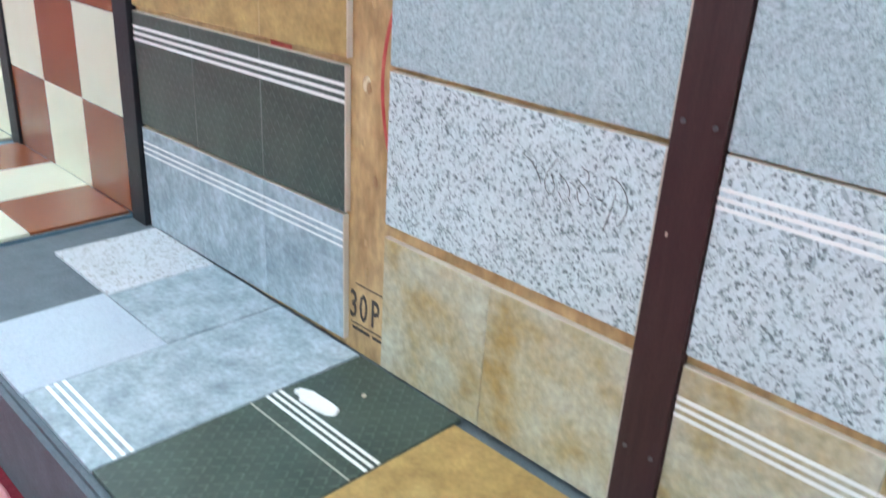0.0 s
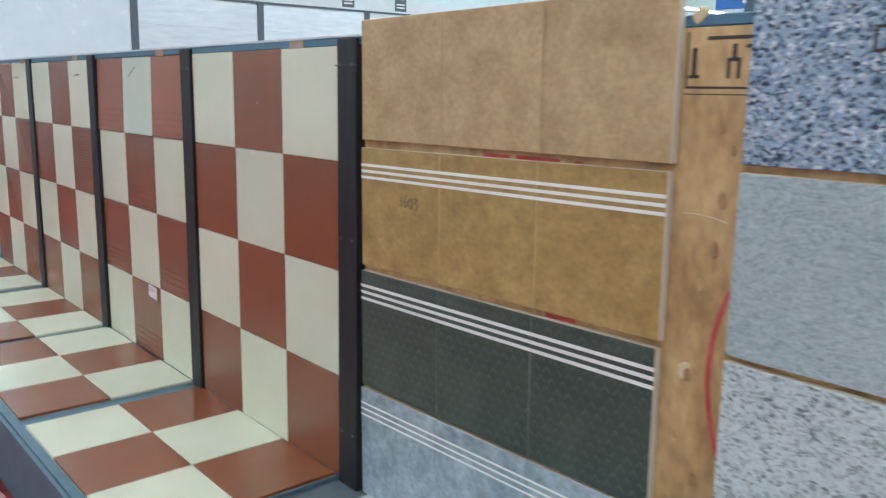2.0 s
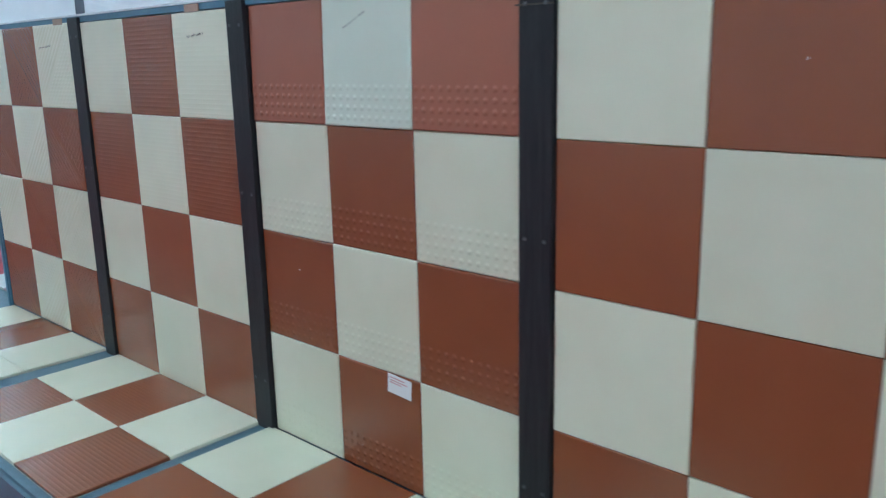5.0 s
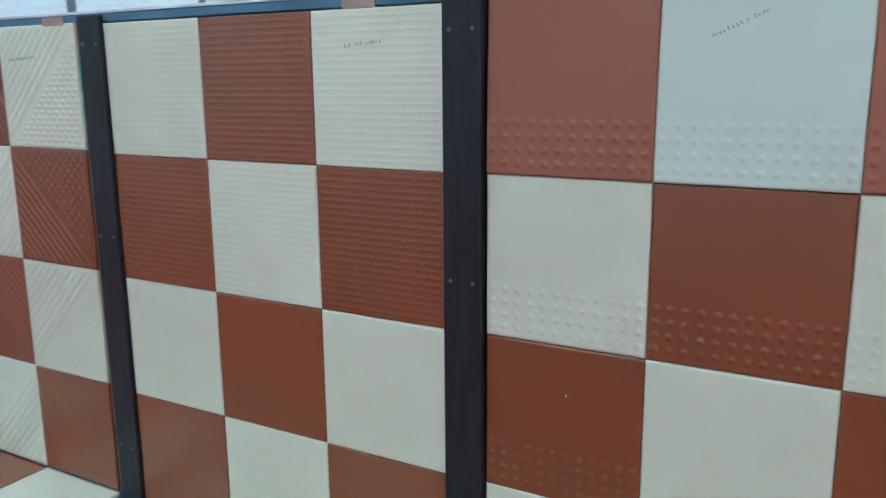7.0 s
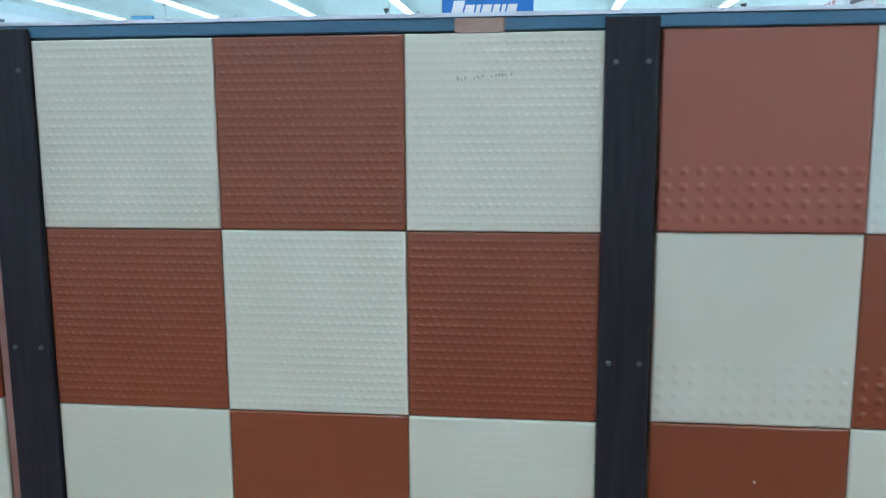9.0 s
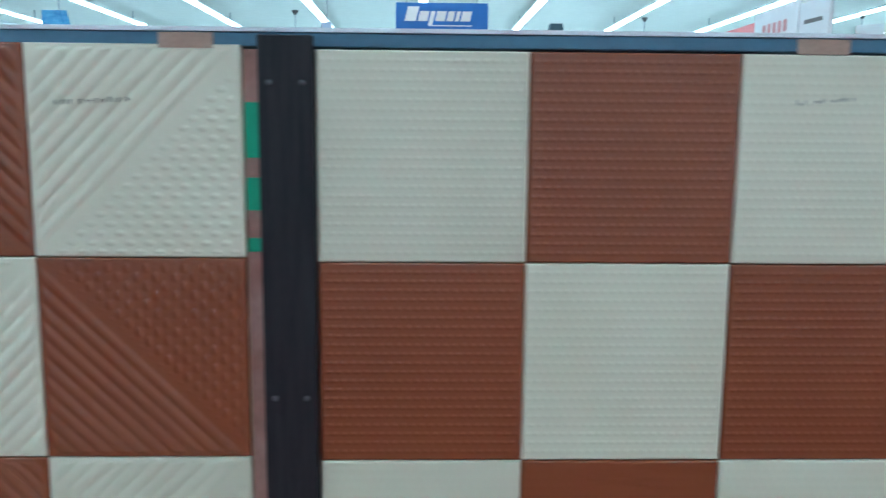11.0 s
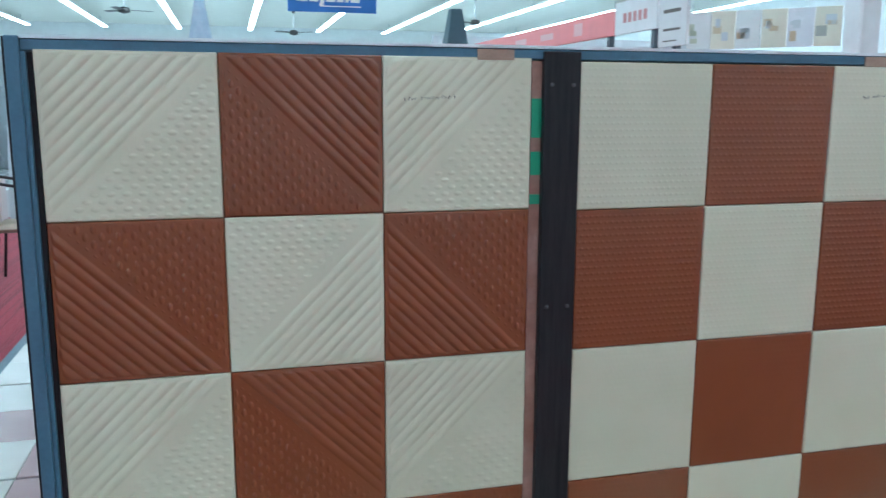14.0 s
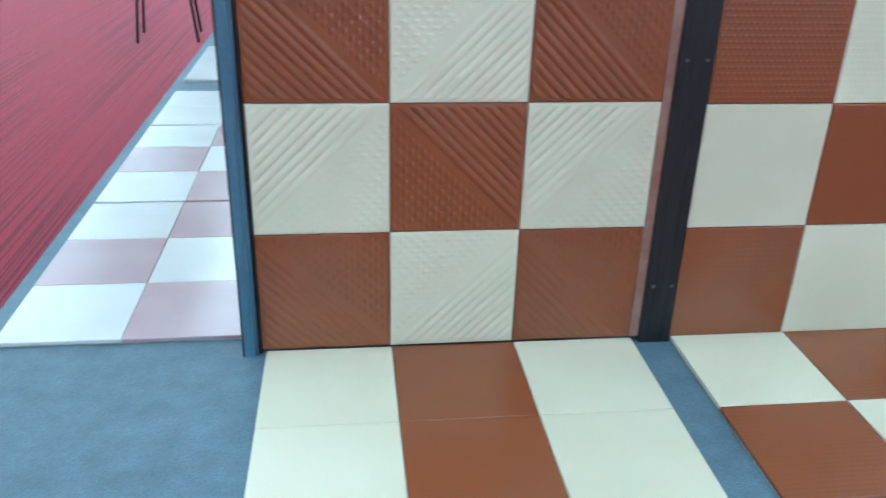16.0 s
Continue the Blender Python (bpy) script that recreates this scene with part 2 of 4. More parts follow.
P_CLOUD = mottled("clouded_tile", (0.42, 0.47, 0.50), (0.66, 0.70, 0.72), 6, 0.3)
P_WAVE = mottled("wavy_tile", (0.60, 0.66, 0.70), (0.78, 0.82, 0.84), 7, 0.12, stretch=(1, 0.5, 3))
P_VINE = chipped("vine_tile", [(0, (0.22, 0.30, 0.31)), (0.3, (0.36, 0.45, 0.46)), (0.75, (0.55, 0.62, 0.62))], 18, 0.3, warp=0.03)
P_TEAL = mottled("teal_grey_tile", (0.20, 0.30, 0.33), (0.28, 0.38, 0.40), 5, 0.3)
P_FLOWER = motif("flower_tile", (0.54, 0.60, 0.62), (0.08, 0.11, 0.12), 6.5)
P_BROWN = plain("dark_brown_tile", (0.055, 0.045, 0.042), 0.3)
P_TAUPE = plain("taupe_tile", (0.19, 0.165, 0.14), 0.35)
P_CREAM = plain("cream_tile", (0.47, 0.44, 0.36), 0.35)
P_VIOLET = plain("violet_tile", (0.22, 0.26, 0.50), 0.3)


def green_material():
    """Dark green tile pressed with small pale arrow marks in staggered rows."""
    m, nt, b = nodes_of("green_plate")
    co = coords(nt)

    def calc(op, a, c=None):
        n = nt.nodes.new("ShaderNodeMath")
        n.operation = op
        for k, v in enumerate((a, c)):
            if v is None:
                continue
            if isinstance(v, (int, float)):
                n.inputs[k].default_value = v
            else:
                nt.links.new(v, n.inputs[k])
        return n.outputs[0]

    big = add(nt, "ShaderNodeTexNoise", Scale=9.0, Detail=6.0)
    wear = add(nt, "ShaderNodeTexNoise", Scale=55.0, Detail=3.0)
    nt.links.new(co, big.inputs["Vector"])
    nt.links.new(co, wear.inputs["Vector"])
    xyz = nt.nodes.new("ShaderNodeSeparateXYZ")
    nt.links.new(co, xyz.inputs[0])
    up = calc("DIVIDE", calc("ADD", xyz.outputs[1], xyz.outputs[2]), 0.021)
    half = calc("MULTIPLY", calc("MODULO", calc("FLOOR", calc("ADD", up, 100.0)), 2.0), 0.5)
    u = calc("ABSOLUTE", calc("SUBTRACT", calc("FRACT", calc("ADD", calc("DIVIDE", xyz.outputs[0], 0.030), half)), 0.5))
    v = calc("FRACT", calc("ADD", up, 100.0))
    line = calc("ABSOLUTE", calc("SUBTRACT", calc("ADD", v, calc("MULTIPLY", u, 1.9)), 0.80))
    arm = calc("MULTIPLY", calc("LESS_THAN", line, 0.13), calc("LESS_THAN", u, 0.34))
    worn = calc("MULTIPLY", arm, calc("MULTIPLY", calc("SUBTRACT", wear.outputs[0], 0.28), 2.6))
    mix = nt.nodes.new("ShaderNodeMix")
    mix.data_type = "RGBA"
    nt.links.new(ramp(nt, big.outputs[0], [(0.3, (0.035, 0.055, 0.044)), (0.7, (0.064, 0.090, 0.073))]), mix.inputs[6])
    mix.inputs[7].default_value = (0.105, 0.138, 0.118, 1)
    nt.links.new(worn, mix.inputs[0])
    nt.links.new(mix.outputs[2], b.inputs["Base Color"])
    b.inputs["Roughness"].default_value = 0.36
    bump(nt, b, arm, 0.5, 0.001)
    return m


def carpet_material():
    """Red carpet: bands of thin dark lines that run along the hall, fading in and out."""
    m, nt, b = nodes_of("red_carpet")
    co = coords(nt)
    mp = nt.nodes.new("ShaderNodeMapping")
    mp.inputs["Scale"].default_value = (1, 0.004, 1)
    nt.links.new(co, mp.inputs[0])
    lines = add(nt, "ShaderNodeTexNoise", Scale=78.0, Detail=0.0)
    nt.links.new(mp.outputs[0], lines.inputs["Vector"])
    lf = ramp(nt, lines.outputs[0], [(0.42, (1, 1, 1)), (0.46, (0, 0, 0))])
    band = add(nt, "ShaderNodeTexNoise", Scale=1.1, Detail=1.0)
    mp2 = nt.nodes.new("ShaderNodeMapping")
    mp2.inputs["Scale"].default_value = (1, 0.5, 1)
    nt.links.new(co, mp2.inputs[0])
    nt.links.new(mp2.outputs[0], band.inputs["Vector"])
    bf = ramp(nt, band.outputs[0], [(0.40, (0.35, 0.35, 0.35)), (0.60, (1, 1, 1))])
    mul = nt.nodes.new("ShaderNodeMath")
    mul.operation = "MULTIPLY"
    nt.links.new(lf, mul.inputs[0])
    nt.links.new(bf, mul.inputs[1])
    fuzz = add(nt, "ShaderNodeTexNoise", Scale=240.0, Detail=2.0)
    nt.links.new(co, fuzz.inputs["Vector"])
    mix = nt.nodes.new("ShaderNodeMix")
    mix.data_type = "RGBA"
    nt.links.new(ramp(nt, fuzz.outputs[0], [(0.3, (0.235, 0.015, 0.030)), (0.7, (0.335, 0.025, 0.047))]), mix.inputs[6])
    mix.inputs[7].default_value = (0.115, 0.008, 0.017, 1)
    nt.links.new(mul.outputs[0], mix.inputs[0])
    nt.links.new(mix.outputs[2], b.inputs["Base Color"])
    b.inputs["Roughness"].default_value = 0.95
    b.inputs["Specular IOR Level"].default_value = 0.15
    b.inputs["Sheen Weight"].default_value = 0.55
    b.inputs["Sheen Tint"].default_value = (1.0, 0.45, 0.50, 1)
    bump(nt, b, fuzz.outputs[0], 0.5, 0.003)
    return m


GREEN = green_material()
CARPET = carpet_material()

# ---- mesh helpers ----
def box_bm(x0, x1, y0, y1, z0, z1, bevel=0.0, seg=1, bm=None):
    own = bmesh.new()
    bmesh.ops.create_cube(own, size=1.0)
    for v in own.verts:
        v.co = Vector(((x0 + x1) / 2 + v.co.x * (x1 - x0), (y0 + y1) / 2 + v.co.y * (y1 - y0), (z0 + z1) / 2 + v.co.z * (z1 - z0)))
    if bevel:
        bmesh.ops.bevel(own, geom=own.edges[:], offset=bevel, segments=seg, affect="EDGES")
    if bm is None:
        return own
    me = bpy.data.meshes.new("t")
    own.to_mesh(me)
    own.free()
    bm.from_mesh(me)
    bpy.data.meshes.remove(me)
    return bm


def tube_bm(points, radius, n=8, bm=None):
    """A round bar along a line of points."""
    bm = bm or bmesh.new()
    pts = [Vector(p) for p in points]
    rings = []
    for i, p in enumerate(pts):
        d = (pts[min(i + 1, len(pts) - 1)] - pts[max(i - 1, 0)]).normalized()
        a = d.orthogonal().normalized()
        c = d.cross(a)
        r = radius[i] if isinstance(radius, (list, tuple)) else radius
        rings.append([bm.verts.new(p + (a * math.cos(2 * math.pi * k / n) + c * math.sin(2 * math.pi * k / n)) * r) for k in range(n)])
    for r0, r1 in zip(rings, rings[1:]):
        for k in range(n):
            bm.faces.new((r0[k], r0[(k + 1) % n], r1[(k + 1) % n], r1[k]))
    bm.faces.new(rings[0][::-1])
    bm.faces.new(rings[-1])
    bmesh.ops.recalc_face_normals(bm, faces=bm.faces[:])
    return bm


def mesh_of(name, bm, material, smooth=False):
    me = bpy.data.meshes.new(name)
    bm.to_mesh(me)
    bm.free()
    me.materials.append(material)
    if smooth:
        for p in me.polygons:
            p.use_smooth = True
    return me


def thing(name, bm, material, label, category, group="", kind="", at=None, smooth=False):
    ob = new(name, mesh_of(name, bm, material, smooth) if bm else None)
    if at is not None:
        ob.matrix_basis = at
    return tagged(ob, label, category, group, kind)


def part(name, bm, material, parent, label="", at=None, smooth=False):
    ob = new(name, mesh_of(name, bm, material, smooth) if isinstance(bm, bmesh.types.BMesh) else bm)
    ob.parent = parent
    if at is not None:
        ob.matrix_basis = at
    return tagged(ob, label)


# ---- tile shapes: face in the xz plane, face towards -y, centred on the origin ----
T, TW, TH = 0.301, 0.2992, 0.010


def plain_tile(w=TW, h=TW, d=TH, bevel=0.0012):
    return box_bm(-w / 2, w / 2, 0, d, -h / 2, h / 2, bevel)


def relief_tile(height, n):
    """A tile whose face is a field of small heights over (u, v) in 0..1, v up."""
    bm = bmesh.new()
    g = []
    for j in range(n + 1):
        for i in range(n + 1):
            u, v = i / n, j / n
            e = min(u, v, 1 - u, 1 - v)
            y = 0.0012 if e <= 0 else -height(u, v) * min(1.0, e / 0.012)
            g.append(bm.verts.new(((u - 0.5) * TW, y, (v - 0.5) * TW)))
    w = n + 1
    for j in range(n):
        for i in range(n):
            bm.faces.new((g[j * w + i], g[j * w + i + 1], g[(j + 1) * w + i + 1], g[(j + 1) * w + i]))
    rim = [g[i] for i in range(w)] + [g[j * w + n] for j in range(1, w)] + [g[n * w + i] for i in range(n - 1, -1, -1)] + [g[j * w] for j in range(n - 1, 0, -1)]
    back = [bm.verts.new((v.co.x, TH, v.co.z)) for v in rim]
    for k in range(len(rim)):
        k2 = (k + 1) % len(rim)
        bm.faces.new((rim[k], back[k], back[k2], rim[k2]))
    bm.faces.new(back)
    bmesh.ops.recalc_face_normals(bm, faces=bm.faces[:])
    return bm


def chevron(u, v, rib=0.0020, stud=0.0018):
    """Broad slanting ribs with rounded ends over one half, staggered rows of low studs over the other."""
    s, e = v - u, min(u, v, 1 - u, 1 - v)
    if s > 0.015:
        w = math.cos(2 * math.pi * (s - 0.06) / 0.0909)
        end = max(0.0, min(1.0, (e - 0.018) / 0.013))
        return rib * math.sqrt(max(0.0, (w + 0.9) / 1.9)) * math.sqrt(end) if s < 0.93 else 0.0
    if s > -0.04 or e < 0.018:
        return 0.0
    row = math.floor(v / 0.04545)
    du = ((u / 0.0909 + 0.5 * (row % 2)) % 1.0 - 0.5) * 0.0909
    dv = (v / 0.04545 % 1.0 - 0.5) * 0.04545
    q = (du / 0.026) ** 2 + (dv / 0.0145) ** 2
    return stud * (1 - q) ** 0.7 if q < 1 else 0.0


def studs(u, v):
    """Four rows of round studs along the lower edge."""
    if v > 0.345 or v < 0.03:
        return 0.0
    du = ((u / 0.0833) % 1.0 - 0.5) * 0.0833
    dv = (((v - 0.03) / 0.0788) % 1.0 - 0.5) * 0.0788
    q = (du * du + dv * dv) / 0.019 ** 2
    return 0.0017 * math.sqrt(1 - q) if q < 1 else 0.0


def ribs(u, v):
    """Fine level ribs broken into small dots."""
    w = max(0.0, math.cos(2 * math.pi * v * 22))
    k = 0.3 + 0.7 * max(0.0, math.cos(2 * math.pi * (u * 22 + 0.5 * (round(v * 22) % 2))))
    return 0.0008 * w * k


MESHES = {}


def tile_mesh(shape, colour):
    key = (shape, colour)
    if key not in MESHES:
        pale = "brown" not in colour
        k = {"chevron": 1.0, "studs": 0.7 if pale else 1.15}.get(shape, 0.65 if pale else 0.85)
        field = {"chevron": (lambda u, v: chevron(u, v, 0.0017, 0.0012) if pale else chevron(u, v), 176), "studs": (studs, 110), "ribs": (ribs, 176), "ribs_low": (lambda u, v: 0.5 * ribs(u, v), 132)}
        bm = plain_tile() if shape == "plain" else relief_tile(lambda u, v: k * field[shape][0](u, v), field[shape][1])
        MESHES[key] = mesh_of("tile", bm, {"cream": CREAM, "brown": BROWN, "pink": PINK_GLARE, "pale": PALE_GLARE, "hazy cream": CREAM_HAZED, "hazy brown": BROWN_HAZED}[colour], smooth=shape != "plain")
    return MESHES[key]


# ---- the hall ----
HALL = (-10.0, 14.0, -6.0, 30.0)


def hall():
    x0, x1, y0, y1 = HALL
    # Unseen pale floor, added to bounce neutral light up to the ceiling.
    thing("hall_floor", box_bm(x0, x1, y0, y1, FLOOR_Z - 0.12, FLOOR_Z - 0.01), P_PALE, "plain pale tiled floor, unseen, added beyond the carpet", "floor", kind="structure")
    thing("floor", box_bm(-7.5, 13.99, -5.99, 12.0, FLOOR_Z - 0.0095, FLOOR_Z), CARPET, "red carpet floor with thin dark stripes", "floor", kind="structure")
    thing("ceiling", box_bm(x0, x1, y0, y1, CEIL_Z, CEIL_Z + 0.1), CEIL_PAINT, "white showroom ceiling with light strips", "ceiling", kind="structure")
    # Unseen; this white wall and the carpet's southern reach shape the tile reflections.
    thing("wall_south", box_bm(x0, x1, y0 - 0.15, y0, FLOOR_Z, CEIL_Z), WALL_WHITE, "plain white painted wall added to close the hall", "wall", kind="structure")
    thing("wall_north", box_bm(x0, x1, y1, y1 + 0.15, FLOOR_Z, CEIL_Z), WALL_WHITE, "plain white painted wall added to close the hall", "wall", kind="structure")
    thing("wall_west", box_bm(x0 - 0.15, x0, y0 - 0.15, y1 + 0.15, FLOOR_Z, CEIL_Z), WALL_WHITE, "plain white painted wall added to close the hall", "wall", kind="structure")
    thing("wall_east", box_bm(x1, x1 + 0.15, y0 - 0.15, y1 + 0.15, FLOOR_Z, CEIL_Z), WALL_WHITE, "plain white painted wall added to close the hall", "wall", kind="structure")


def light_strips():
    for i in range(10):
        x = 1.15 + 2.35 * (i - 4)
        lamp = thing("ceiling_light", box_bm(-0.085, 0.085, -17, 17, -0.03, 0.0), WHITE, "long white LED strip light hung under the ceiling", "ceiling light", "ceiling strip lights", at=pose(x, 11.5, CEIL_Z - 0.20))
        part("diffuser", box_bm(-0.07, 0.07, -16.98, 16.98, -0.06, -0.0305, 0.008), LAMP, lamp, "glowing white diffuser")
        for y in (-16, -8, 0, 8, 16):
            part("hanger", box_bm(-0.01, 0.01, y - 0.01, y + 0.01, 0.0, 0.20), STEEL, lamp)


hall()
light_strips()

# ---- the display stand ----
B = 0.25
PANELS = {"plain": (2.980, -0.001, B), "studs": (1.990, 0.003, B), "ribs": (1.006, -0.001, B - 0.002), "chevron": (0.0, 0.0, B + 0.0035)}
END_X = 7.4


def bench():
    bm = box_bm(-0.70, 3.868, -0.64, 0.066, FLOOR_Z, B - TH, 0.012, 2)
    box_bm(-0.70, -0.03, 0.05, 4.2, FLOOR_Z, B - TH - 0.0005, 0.0, bm=bm)
    thing("display_platform", bm, BENCH, "low display platform covered in blue-grey felt", "platform", kind="structure")
    thing("display_platform", box_bm(3.868, END_X, -0.64, 0.066, FLOOR_Z, B - TH - 0.0006, 0.012, 2), GREY_FELT, "low display platform covered in dark grey felt", "platform", kind="structure")


def display_wall():
    wall = thing("display_wall", box_bm(-0.012, 3.9745, 0.030, 0.062, B - TH, 1.4535), PLY, "plywood display wall carrying rows of sample tiles", "wall", kind="structure")
    part("backing_board", box_bm(3.975, END_X, 0.0165, 0.062, B - TH, 1.4535), PLY, wall, "bare plywood backing with printed marks")
    thing("top_rail", box_bm(3.976, END_X, 0.0175, 0.066, 1.4545, 1.474, 0.002), FRAME_BLUE, "blue-grey painted metal rail on the display wall", "rail", kind="structure")
    rail = thing("top_rail", box_bm(-0.0233, 3.975, 0.002, 0.066, 1.4545, 1.4745, 0.002), FRAME_BLUE, "blue-grey painted metal rail on the display wall", "rail", kind="structure")
    part("lip", box_bm(-0.0233, 3.975, 0.0, 0.07, 1.4748, 1.4808), LIP, rail, "white rail edge")
    end = thing("end_post", box_bm(-0.046, -0.0235, -0.008, 0.066, B - TH, 1.4785, 0.002), FRAME_BLUE, "blue-grey metal end post of the display wall", "post", kind="structure")
    part("inner_strip", box_bm(-0.0232, -0.015, -0.002, 0.029, B - TH, 1.4535, 0.0012), FRAME_BLUE, end)
    part("gasket", box_bm(-0.0148, -0.0065, 0.008, 0.029, B - TH, 1.452), POST_BLACK, end, "narrow black strip in the gap")
    part("edge_strip", box_bm(-0.0502, -0.0462, -0.004, 0.066, B - TH, 1.477), POST_BLACK, end, "black edge strip")
    thing("side_wall", box_bm(-0.044, -0.012, 0.067, 4.2, B - TH, 1.4535), PLY, "plywood side wall of the tile display", "wall", kind="structure")
    for x in (0.79, 1.685, 2.66, 3.63):
        tagged(new("wood_tab", mesh_of("wood_tab", box_bm(x, x + 0.075, -0.0012, 0.0015, 1.4515, 1.4725), TAB)), "small bare plywood tab on the blue rail", "tab", "tabs on the rail")


def tile_panel(shape, x0, y0, z0):
    pan = thing("tile_panel", box_bm(0, 3 * T, 0.0105, 0.0295, 0, 4 * T), PLY, {
        "plain": "checkered panel of smooth cream and terracotta tiles", "studs": "checkered panel of cream and terracotta tiles with stud rows",
        "ribs": "checkered panel of finely ribbed cream and terracotta tiles", "chevron": "checkered panel of chevron-ribbed cream and terracotta tiles"}[shape],
        "tile panel", "checkered tile panels", at=pose(x0, y0, z0))
    rng = random.Random(x0)
    for r in range(4):
        for c in range(3):
            first = "brown" if shape == "studs" else "cream"
            other = "cream" if first == "brown" else "brown"
            colour = first if (r + c) % 2 == 0 else other
            wide = shape == "chevron" and c == 0
            lean = 0
            # Top row leans out and takes the glazes with haze painted in.
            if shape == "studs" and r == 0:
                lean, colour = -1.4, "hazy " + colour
            turn = 0
            if shape == "chevron":
                turn = {(0, "cream"): 0, (0, "brown"): 90, (1, "cream"): 180, (1, "brown"): 270}[(r % 2, colour)]
            elif shape == "plain":
                turn = rng.choice((0, 90, 180, 270))
            part("tile", tile_mesh("ribs_low" if shape == "ribs" and r > 1 else shape, colour), None, pan, at=pose((c + 0.5) * T - (0.0022 if wide else 0), rng.uniform(-0.0004, 0.0004), (3.5 - r) * T, lean + rng.uniform(-0.12, 0.12), 0, rng.uniform(-0.12, 0.12)) @ Matrix.Diagonal((1.014 if wide else 1, 1, 1, 1)) @ pose(0, 0, 0, 0, turn))
    return pan


def floor_panel(x0, rows, cols=3, at=None, label="checkered cream and terracotta sample tiles on the platform", shape="plain"):
    """Tiles lying on the platform; rows from the wall outwards."""
    pan = thing("floor_tile_set", box_bm(0, cols * T, -len(rows) * T, 0, 0.0002, 0.0012), JOINT_LIGHT, label, "tile set", "tile sets on the platform", at=at or pose(x0, 0, B - TH))
    rng = random.Random(x0 + 3)
    for r, row in enumerate(rows):
        for c, k in enumerate(row):
            part("tile", tile_mesh(shape if k == "b" else "plain", {"c": "cream", "b": "brown", "p": "pink", "w": "pale"}[k]), None, pan, at=pose((c + 0.5) * T, -(r + 0.5) * T, TH + 0.0015 + rng.uniform(0, 0.0004), -90))


def post(x0, x1, mat, front=-0.010, z1=1.470, label="black laminate divider post between tile panels", bolts=True):
    p = thing("divider_post", box_bm(0, x1 - x0, front, 0.0295, 0, z1 - B + TH, 0.0015), mat, label, "post", "divider posts", at=pose(x0, 0, B - TH))
    if bolts:
        w = x1 - x0
        for z in (0.16, 0.71, 1.165):
            for x in (0.2 * w, 0.8 * w):
                part("bolt", tube_bm([(x, front + 0.001, z), (x, front - 0.002, z), (x, front - 0.0028, z)], [0.0042, 0.0042, 0.0025], 8), BOLT, p, "small dark bolt")
    if x0 > 2 and bolts and mat is POST_BLACK:
        part("clip", box_bm(-0.007, x1 - x0 + 0.003, front - 0.0022, front - 0.0003, z1 - B - 0.058, z1 - B - 0.055), BLACK_INK, p, "thin black wire clip")
    return p


bench()
display_wall()
for shape, place in PANELS.items():
    tile_panel(shape, *place)
floor_panel(2.948, ["bcb", "cbc"])
floor_panel(1.967, ["cbc", "bcb"])
floor_panel(1.011, ["cbc", "bcb"], shape="ribs")
floor_panel(0.004, ["cbc", "cbc"])
for y, rows in ((0.078, ["pwp", "wpw"]), (0.994, ["pwp", "wpw"]), (1.912, ["ww", "ww"]), (2.75, ["www", "www"])):
    floor_panel(y + 7, rows, len(rows[0]), at=Matrix.Translation((-0.049, y + len(rows[0]) * T, B - TH)) @ pose(0, 0, 0, 0, 0, -90), label="pale cream and pink side platform tiles with glare painted in")
post(0.927, 1.004, POST_BLACK)
post(1.907, 1.985, POST_BLACK)
post(2.897, 2.977, POST_BLACK)
post(3.886, 3.972, POST_BLACK)
post(5.638, 5.720, POST_BROWN, front=-0.006, z1=1.60, label="dark brown laminate divider post between stone slabs")

# ---- the stone and step slabs ----
SLAB_D = 0.0145


def slab_panel(x0, x1, slabs, label):
    pan = thing("slab_panel", None, None, label, "slab panel", "slab panels", at=pose(x0, 0, B))
    w = x1 - x0
    for z0, z1, mat, joints, lines, name, tilt in slabs:
        z0, z1 = z0 - B, z1 - B
        xs = [0.0, *joints, w]
        for i, (a, b) in enumerate(zip(xs, xs[1:])):
            s = part("slab", plain_tile(b - a - 0.0012, z1 - z0, SLAB_D, 0.0012), mat, pan, name, at=pose((a + b) / 2, 0.001, (z0 + z1) / 2 + ((a + b) / 2 - w / 2) * math.tan(radians(tilt)), 0, -tilt))
            if i == len(xs) - 2:
                part("raw_edge", box_bm((b - a) / 2 - 0.0010, (b - a) / 2 + 0.0022, 0.0005, SLAB_D, -(z1 - z0) / 2 + 0.001, (z1 - z0) / 2 - 0.001), EDGE, s, "pale unglazed edge")
            part("top_edge", box_bm(-(b - a) / 2 + 0.001, (b - a) / 2 - 0.001, 0.0012, SLAB_D, (z1 - z0) / 2 - 0.0008, (z1 - z0) / 2 + 0.0008), EDGE, s, "pale unglazed edge")
            if i and mat in (GREEN, TAN, TAN_B):
                part("joint", box_bm(-(b - a) / 2 - 0.0012, -(b - a) / 2 + 0.0006, -0.0003, 0.002, -(z1 - z0) / 2 + 0.002, (z1 - z0) / 2 - 0.002), JOINT_DIM if mat is GREEN else JOINT_TAN, s, "pale joint line")
            for lz, lh in lines:
                lh = lh * 0.68 if mat is GREY_SLATE else lh
                part("stripe", box_bm(-(b - a) / 2 + 0.0006, (b - a) / 2 - 0.0006, -0.0008, 0.0004, lz - lh / 2 - (z1 + z0) / 2 - B, lz + lh / 2 - (z1 + z0) / 2 - B), STRIPE, s, "white stripe")
    return pan


def three(z_top, z_bottom):
    """Three white lines spread between two heights."""
    h = (z_top - z_bottom) / 5
    return [(z_top - h * (0.5 + 2 * i), h * 0.9) for i in range(3)]


